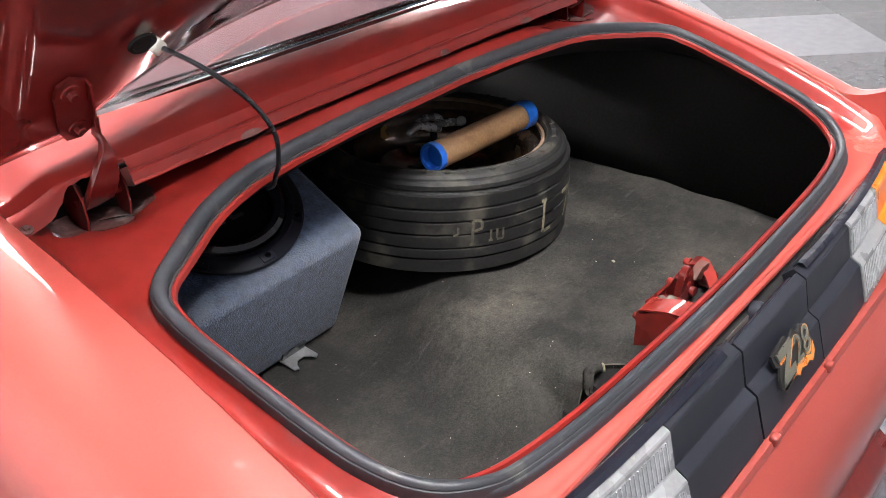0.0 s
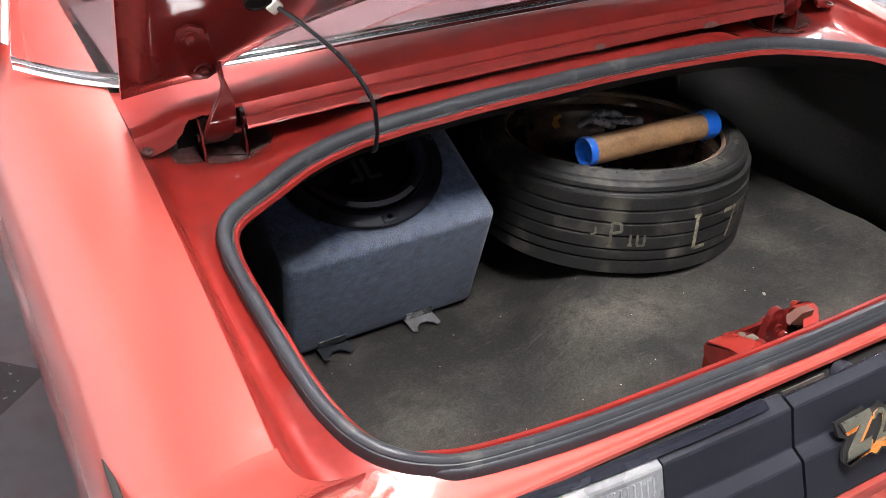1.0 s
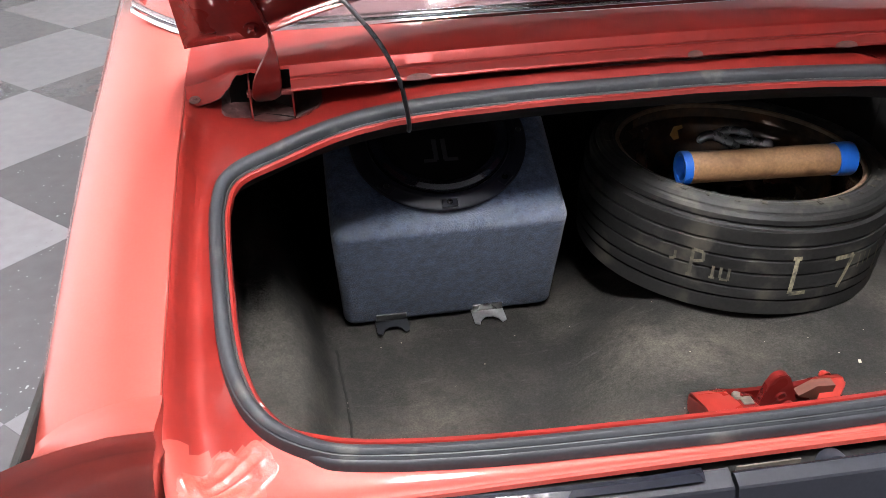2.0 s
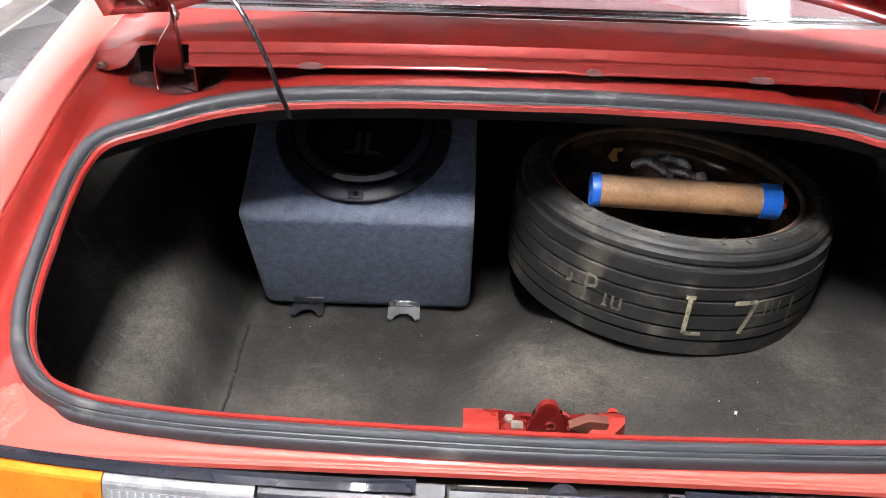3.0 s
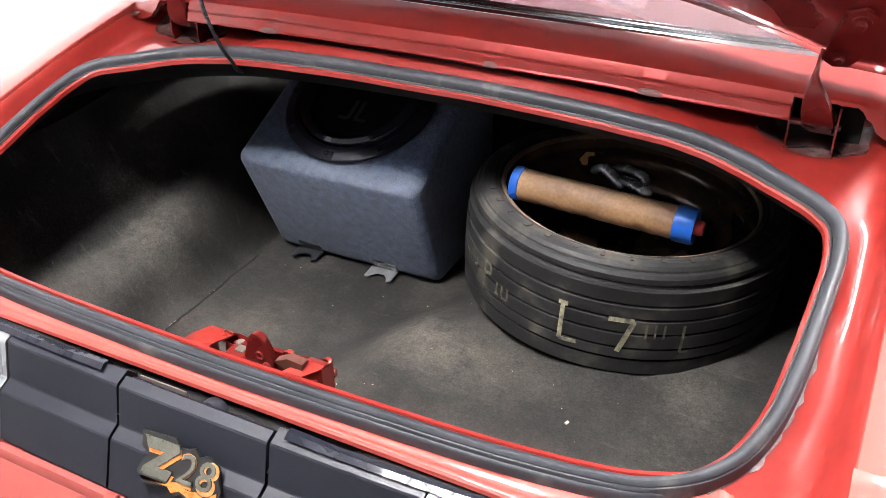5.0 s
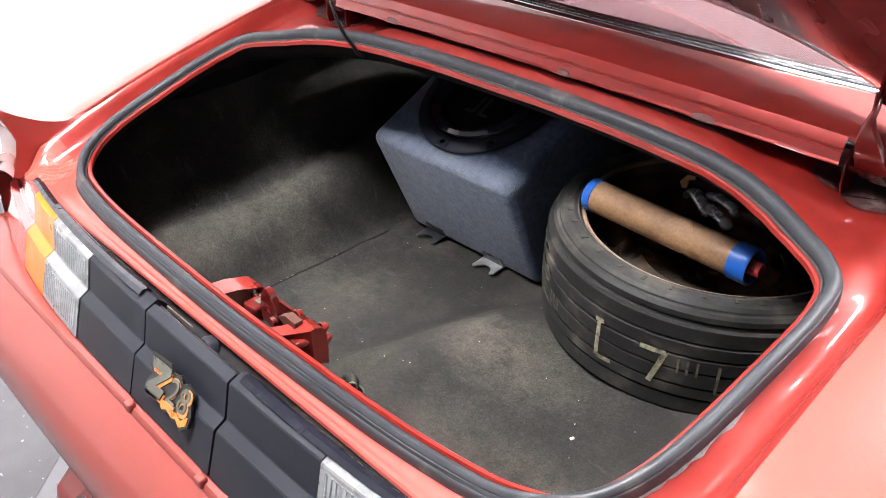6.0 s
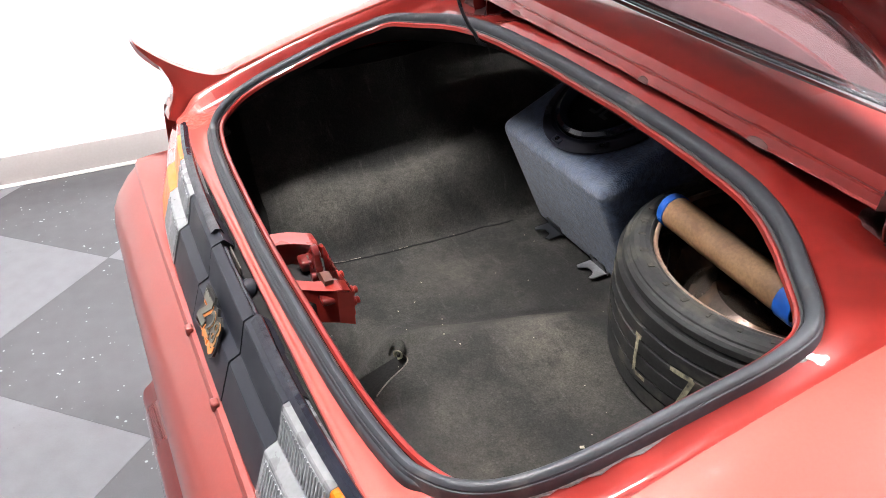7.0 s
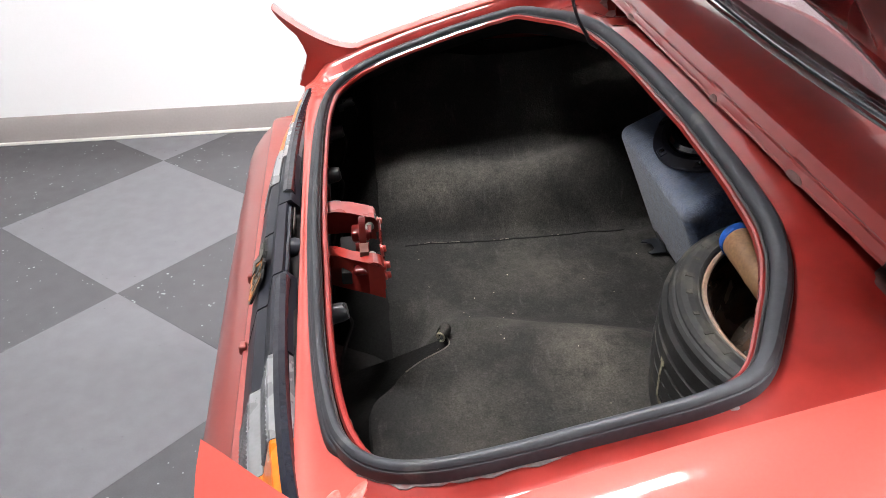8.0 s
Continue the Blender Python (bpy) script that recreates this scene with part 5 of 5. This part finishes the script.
for x0, x1, z0, z1 in ((0.044, 0.056, 1.006, 1.014), (-0.044, -0.030, 1.012, 1.016)):
    bm = bmesh.new()
    box(bm, x0, x1, -0.006, 0.008, z0, z1, 0.0015)
    part("steel_tooth", bm, DULLSTEEL, latch)
for x, y, z in ((0.081, 0.0300, 1.010), (0.086, 0.0305, 0.994), (0.020, 0.0270, 1.004), (-0.088, 0.0262, 0.998)):
    bm = bmesh.new()
    lathe(bm, [(0.0, 0.009), (0.0048, 0.009), (0.0060, 0.0075), (0.0060, 0.003), (0.0085, 0.002), (0.0085, -0.001)], 12, pose(x, y, z, -85))
    part("bolt", bm, LATCHJAMB, latch)
for x, y, z in ((0.050, 0.012, 1.0105), (-0.046, 0.012, 1.0120)):
    bm = bmesh.new()
    lathe(bm, [(0.0, 0.006), (0.0050, 0.0055), (0.0068, 0.0030), (0.0070, -0.004)], 14, pose(x, y, z, 10))
    part("rivet", bm, DULLSTEEL, latch)

# ---- loose things in the trunk ----
# speaker box: a wedge in blue-grey felt, a driver in its top
sub = thing("subwoofer_box", "blue-grey felt-covered subwoofer box standing on the trunk carpet", "speaker box")
bm = bmesh.new()
corners = {}
for ix, x in ((0, -0.522), (1, -0.092)):
    for iy, iz, y, z in ((0, 0, 0.694, 0.690), (0, 1, 0.588, 0.957), (1, 0, 0.975, 0.690), (1, 1, 0.965, 1.142)):
        corners[ix, iy, iz] = bm.verts.new((x + (0.012 if ix == 0 and iz == 0 else 0), y, z + (0.004 if ix else 0)))
for q in (((0, 0, 0), (1, 0, 0), (1, 0, 1), (0, 0, 1)), ((0, 1, 0), (0, 1, 1), (1, 1, 1), (1, 1, 0)), ((0, 0, 0), (0, 0, 1), (0, 1, 1), (0, 1, 0)),
          ((1, 0, 0), (1, 1, 0), (1, 1, 1), (1, 0, 1)), ((0, 0, 1), (1, 0, 1), (1, 1, 1), (0, 1, 1)), ((0, 0, 0), (0, 1, 0), (1, 1, 0), (1, 0, 0))):
    bm.faces.new([corners[c] for c in q])
bmesh.ops.recalc_face_normals(bm, faces=bm.faces[:])
bmesh.ops.bevel(bm, geom=bm.edges[:], offset=0.022, segments=6, affect="EDGES", profile=0.5)
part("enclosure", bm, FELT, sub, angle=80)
DRV = Matrix.Translation((-0.306, 0.760, 1.0481)) @ pose(0, 0, 0, 26.1, 0.4, 0) @ Matrix.Diagonal((1.06, 1.06, 1, 1))
driver = part("driver", bmesh.new(), CONE, sub, "black round loudspeaker driver")
bm = bmesh.new()
lathe(bm, [(0.128, 0.000), (0.152, 0.0), (0.156, 0.004), (0.156, 0.009), (0.152, 0.012), (0.140, 0.0135), (0.136, 0.017), (0.128, 0.017), (0.124, 0.010)], 72, DRV)
part("mounting_ring", bm, RINGP, driver)
bm = bmesh.new()
lathe(bm, [(0.126, 0.010), (0.122, 0.020), (0.114, 0.025), (0.104, 0.023), (0.097, 0.014), (0.095, 0.006)], 72, DRV)
part("surround", bm, SURROUND, driver)
bm = bmesh.new()
lathe(bm, [(0.095, 0.006), (0.06, 0.0045), (0.0, 0.003)], 64, DRV)
part("cone", bm, CONE, driver)
bm = bmesh.new()
for x0, x1, y0, y1 in ((-0.012, -0.004, -0.046, 0.000), (0.004, 0.012, -0.046, 0.000), (-0.030, -0.008, -0.050, -0.043), (0.006, 0.030, -0.050, -0.043)):
    box(bm, x0, x1, y0, y1, 0.0046, 0.0056, 0, 1, DRV)
part("emblem", bm, EMBLEM, driver)
for k in range(8):
    a = math.pi * (k / 4) - math.pi / 2
    m = DRV @ pose(0, 0, 0, 0, 0, math.degrees(a) + 90)
    bm = bmesh.new()
    box(bm, -0.014, 0.014, -0.153, -0.135, 0.008, 0.0155, 0.002, 2, m)
    part("lug", bm, RINGP, driver)
    bm = bmesh.new()
    lathe(bm, [(0.0, 0.0158), (0.0035, 0.0158), (0.0045, 0.018), (0.0055, 0.016), (0.0055, 0.015)], 12, m @ pose(0, -0.144, 0))
    part("screw", bm, BLACKTAB, driver)
for x, mat, label in ((-0.418, BLACKTAB, "black metal mounting tab"), (-0.225, ZINC, "bare zinc mounting tab")):
    bm = bmesh.new()
    pts = [(-0.032, 0.016), (0.032, 0.016), (0.032, -0.030), (0.023, -0.035), (0.018, -0.023), (0.008, -0.014), (-0.008, -0.014), (-0.018, -0.023), (-0.023, -0.035), (-0.032, -0.030)]
    outline_plate(bm, pts, 0.0025, Matrix.Translation((x, 0.680, 0.7010)) @ pose(0, 0, 0, 4, 0, 2))
    box(bm, x - 0.028, x + 0.028, 0.692, 0.6945, 0.694, 0.712, 0.001)
    tab = part("mounting_tab", bm, mat, sub, label, smooth=False)
    bm = bmesh.new()
    box(bm, -0.030, 0.030, -0.002, 0.002, -0.011, 0.012, 0.0015, 2, Matrix.Translation((x, 0.6845, 0.7115)) @ pose(0, 0, 0, 21.5))
    part("tab_flange", bm, BLACKTAB, tab)
    for dx in (-0.024, 0.024):
        bm = bmesh.new()
        lathe(bm, [(0.0, 0.003), (0.003, 0.003), (0.0042, 0.001), (0.0042, 0.0)], 10, Matrix.Translation((x + dx, 0.662, 0.6962)))
        part("screw", bm, BLACKTAB, tab)

# spare wheel lying flat
spare = thing("spare_wheel", "worn black spare tyre on a rusty steel rim, lying flat", "wheel", Matrix.Translation((0.272, 0.732, 0.786)) @ pose(0, 0, 0, -0.5, 3.4, 0))
prof = [(0.235, 0.03), (0.250, 0.004), (0.266, 0.0), (0.280, 0.010)]
edges = [(0.012, 0.040), (0.0445, 0.064), (0.0680, 0.094), (0.0980, 0.122), (0.1260, 0.148), (0.1520, 0.178)]
for a, b in edges:
    r = 0.2985 - 0.007 * ((0.5 * (a + b) - 0.100) / 0.1) ** 2
    prof += [(r - 0.009, a - 0.0004), (r - 0.0004, a + 0.0002), (r, a + 0.001), (r, b - 0.001), (r - 0.0004, b - 0.0002), (r - 0.009, b + 0.0004)]
prof += [(0.2830, 0.1840), (0.2875, 0.1880), (0.2865, 0.1965), (0.2820, 0.2020), (0.2775, 0.2040), (0.2765, 0.2070), (0.2710, 0.2120), (0.2620, 0.2150), (0.2530, 0.2150), (0.2460, 0.2125), (0.2435, 0.2140), (0.2400, 0.2100), (0.2385, 0.1975)]
bm = bmesh.new()
lathe(bm, prof, 96)
tyre = part("tyre", bm, TYRE, spare, "ribbed black tyre with faded painted letters", angle=18)
bm = bmesh.new()
lathe(bm, [(0.2375, 0.190), (0.2392, 0.199), (0.2380, 0.2062), (0.2350, 0.2085), (0.2310, 0.2068), (0.2300, 0.200)], 96)
part("rim_edge", bm, RUST, spare, "rusty rim edge")
bm = bmesh.new()
lathe(bm, [(0.2326, 0.2015), (0.2320, 0.192), (0.229, 0.180), (0.218, 0.172), (0.213, 0.164), (0.211, 0.150), (0.209, 0.118), (0.196, 0.096), (0.178, 0.086), (0.160, 0.098), (0.142, 0.122), (0.124, 0.133), (0.100, 0.128), (0.066, 0.120), (0.036, 0.120), (0.034, 0.11)], 96)
rim = part("rim", bm, RIMPAINT, spare, "glossy worn black steel rim")
for k in range(5):
    a = 2 * math.pi * k / 5
    bm = bmesh.new()
    lathe(bm, [(0.0, 0.1285), (0.006, 0.1285), (0.0075, 0.1255)], 16, pose(0.060 * math.cos(a), 0.060 * math.sin(a), 0))
    part("bolt_hole", bm, VOID, rim)
# painted letters on the tread, bent to its curve
def on_tread(bm, angle, z0, radius=0.2996):
    for v in bm.verts:
        a = angle + v.co.x / radius
        rr = radius - 0.007 * ((z0 + v.co.y - 0.100) / 0.1) ** 2 + v.co.z
        v.co = Vector((rr * math.cos(a), rr * math.sin(a), z0 + v.co.y))
    return bm


def stroke_letters(strokes, angle, z0, w=0.006, paint=None):
    bm = bmesh.new()
    for (x0, y0), (x1, y1) in strokes:
        n = max(2, int(math.hypot(x1 - x0, y1 - y0) / 0.01) + 1)
        d = Vector((x1 - x0, y1 - y0, 0)).normalized()
        o = Vector((-d.y, d.x, 0)) * w / 2
        rows = []
        for i in range(n + 1):
            p = Vector((x0 + (x1 - x0) * i / n, y0 + (y1 - y0) * i / n, 0))
            rows.append([p - o, p + o])
        grid(bm, rows)
    on_tread(bm, angle, z0)
    return part("letter", bm, paint or CREAM, tyre, "faded cream painted letter")


L_ANG = math.radians(-92)
stroke_letters([((0, 0.040), (0, -0.032)), ((0, -0.032), (0.030, -0.030)), ((-0.008, 0.040), (0.008, 0.040))], L_ANG, 0.090, 0.008)
stroke_letters([((-0.028, 0.032), (0.014, 0.032)), ((0.014, 0.032), (-0.006, -0.032))], L_ANG + 0.35, 0.090, 0.009)
stroke_letters([((0, 0.026), (0, -0.026)), ((0, 0.026), (0.018, 0.024)), ((0.018, 0.024), (0.020, 0.008)), ((0.020, 0.008), (0, 0.002)), ((-0.006, -0.026), (0.006, -0.026))], L_ANG - 0.595, 0.100, 0.006, FADED)
stroke_letters([((-0.024, 0.010), (-0.024, -0.006)), ((-0.034, -0.008), (-0.024, -0.006))], L_ANG - 0.615, 0.104, 0.005, FADED)
stroke_letters([((0, 0.012), (0, -0.012)), ((-0.005, -0.012), (0.005, -0.012))], L_ANG - 0.465, 0.090, 0.005, FADED)
stroke_letters([((0, 0.012), (0, -0.010)), ((0, -0.012), (0.014, -0.012)), ((0.014, -0.012), (0.014, 0.012))], L_ANG - 0.420, 0.090, 0.005, FADED)
for da in (0.47, 0.52, 0.57):
    stroke_letters([((0, 0.014), (0, -0.014))], L_ANG + da, 0.104, 0.004, FADED)
stroke_letters([((0, 0.026), (0, -0.028)), ((0, -0.028), (0.016, -0.028))], L_ANG + 0.68, 0.090, 0.005, FADED)
# small worn moulding marks round the sidewall
for k in range(26):
    a = math.radians(150 + 10.5 * k + random.uniform(-2, 2))
    bm = bmesh.new()
    wide, tall = random.uniform(0.0025, 0.0055), random.uniform(0.005, 0.0075)
    box(bm, -wide, wide, -tall, tall, 0, 0.0020, 0.0006, 1, pose(0.2580 * math.cos(a), 0.2580 * math.sin(a), 0.2145, 3, 0, math.degrees(a) - 90))
    part("moulded_mark", bm, DUSTY, tyre)

# cardboard canister on the wheel
A, B = Vector((0.112, 0.600, 1.028)), Vector((0.434, 0.596, 1.019))
axis = (B - A).normalized()
CM = Matrix.Translation(A) @ axis.to_track_quat("Z", "Y").to_matrix().to_4x4()
can = thing("canister", "brown cardboard canister with blue caps lying on the spare wheel", "canister")
LEN = (B - A).length
bm = bmesh.new()
lathe(bm, [(0.026, 0.008), (0.0285, 0.008)] + [(0.0288 + 0.0001 * math.sin(k), 0.008 + (LEN - 0.034) * k / 30) for k in range(31)] + [(0.026, LEN - 0.026)], 40, CM)
roll = part("cardboard_tube", bm, KRAFT, can)
bm = bmesh.new()
pts = []
for k in range(61):
    f = k / 60
    a = math.radians(180 + 300 * f)
    pts.append(CM @ Vector((0.0289 * math.cos(a), 0.0289 * math.sin(a), LEN * (0.25 + 0.42 * f))))
tube(bm, pts, 0.0006, 5)
part("spiral_seam", bm, KRAFT, roll)
bm = bmesh.new()
lathe(bm, [(0.0, 0.012), (0.022, 0.012), (0.0235, -0.002), (0.0295, -0.004), (0.0305, -0.001), (0.0305, 0.011), (0.029, 0.012)], 40, CM)
part("blue_cap", bm, BLUE, can, "blue plastic end cap")
bm = bmesh.new()
lathe(bm, [(0.029, LEN - 0.034), (0.0310, LEN - 0.033), (0.0312, LEN - 0.003), (0.030, LEN), (0.0275, LEN), (0.027, LEN - 0.016)], 40, CM)
part("blue_cap", bm, BLUE, can, "blue plastic end cap")
# black disc paints the shade inside the hollow cap
bm = bmesh.new()
lathe(bm, [(0.0275, LEN - 0.012), (0.0, LEN - 0.012)], 32, CM)
part("cap_recess", bm, VOID, can, "black disc for the shade inside the hollow cap")
bm = bmesh.new()
lathe(bm, [(0.013, LEN - 0.012), (0.0125, LEN + 0.010), (0.011, LEN + 0.013), (0.0, LEN + 0.013)], 24, CM)
part("red_nozzle", bm, NOZZLE, can, "red plastic nozzle")

# steel clamp links and an amber tag in the rim
hook = thing("metal_clamp", "shiny rounded steel clamp links resting in the spare wheel", "clamp")


def link(points, r, flat, name, mat):
    """A fat rounded bar along points, pinched at both ends."""
    pts = spline(points, 8)
    bm = bmesh.new()
    side, rows = None, []
    for i, p in enumerate(pts):
        f = i / (len(pts) - 1)
        d = (pts[min(i + 1, len(pts) - 1)] - pts[max(i - 1, 0)]).normalized()
        side = d.cross(Vector((0, 0, 1))).normalized()
        up = side.cross(d)
        rr = r * max(0.05, 1 - abs(2 * f - 1) ** 5) ** 0.5
        rows.append([p + side * rr * math.cos(2 * math.pi * k / 12) + up * rr * flat * math.sin(2 * math.pi * k / 12) for k in range(12)])
    vr = grid(bm, rows, closed=True)
    bm.faces.new(vr[0])
    bm.faces.new(vr[-1])
    return part(name, bm, mat, hook, angle=60)


link([(0.203, 0.748, 1.006), (0.226, 0.742, 1.020), (0.252, 0.728, 1.014), (0.276, 0.712, 1.004)], 0.0125, 0.75, "arm", CLAMP)
link([(0.232, 0.756, 1.008), (0.262, 0.752, 1.022), (0.296, 0.748, 1.018), (0.314, 0.740, 1.006)], 0.0110, 0.7, "arm", CLAMP)
link([(0.246, 0.736, 1.006), (0.276, 0.720, 1.014), (0.304, 0.704, 1.014), (0.326, 0.694, 1.008)], 0.0105, 0.8, "arm", CLAMP)
bm = bmesh.new()
lathe(bm, [(0.0, 0.011), (0.005, 0.0100), (0.0095, 0.006), (0.0115, 0.0), (0.0095, -0.006), (0.005, -0.0100), (0.0, -0.011)], 20, pose(0.322, 0.694, 1.013))
part("ball", bm, CLAMP, hook)
tag = bmesh.new()
outline_plate(tag, [(-0.014, -0.004), (-0.004, 0.012), (0.012, 0.014), (0.014, 0.008), (0.002, 0.004), (0.004, -0.012), (-0.006, -0.014)], 0.002, Matrix.Translation((0.178, 0.792, 1.008)) @ pose(0, 0, 0, 60))
tagged(part("amber_tag", tag, YELLOW, label="small torn amber tag stuck inside the wheel", smooth=False), category="tag")
# the clamp, tag and canister hang on the jack bolt through the rim
bm = bmesh.new()
tube(bm, [(0.272, 0.732, 0.79), (0.272, 0.732, 0.998)], 0.008, 12)
lathe(bm, [(0.0, 0.008), (0.03, 0.006), (0.032, 0.0), (0.0, 0.0)], 24, pose(0.272, 0.732, 0.925))
tagged(part("hold_down_bolt", bm, VOID, label="dark steel hold-down bolt through the spare wheel"), category="bolt")

# crumbs on the carpet
random.seed(4)
crumbs = bmesh.new()
for k in range(38):
    x, y = random.uniform(-0.5, 0.55), random.uniform(0.1, 0.66)
    if k == 0:
        x, y = 0.334, 0.300
    s = random.uniform(0.0005, 0.0011) if k else 0.0034
    box(crumbs, -s, s, -s * 0.6, s * 0.6, 0, s * 0.7, 0, 1, Matrix.Translation((x, y, carpet_z(x, y) + 0.001)) @ pose(0, 0, 0, 0, 0, random.uniform(0, 180)))
tagged(part("lint", crumbs, LINT, label="pale crumbs and lint scattered on the trunk carpet", smooth=False), category="lint", kind="stuff")

# ---- floor tiles: a diagonal checkerboard, one piece each ----
EDGE = 0.7926
meshes = []
for mat in (TILE_LIGHT, TILE_DARK):
    bm = bmesh.new()
    h = EDGE / 2 - 0.0003
    box(bm, -h, h, -h, h, -0.004, 0.0, 0.0004, 1)
    meshes.append(finish("tile", bm, mat, False))
C0 = Vector((-2.067, -0.875))
u, v = Vector((0.7071, 0.7071)), Vector((-0.7071, 0.7071))
for i in range(-9, 20):
    for j in range(-12, 16):
        c = C0 + u * (i * EDGE) + v * (j * EDGE)
        if X0 - 0.5 < c.x < X1 - 0.45 and Y0 + 0.5 < c.y < 6.6:
            t = new("tile", meshes[(i + j) % 2])
            t.parent = floor
            t.matrix_basis = pose(c.x, c.y, 0, 0, 0, 45)
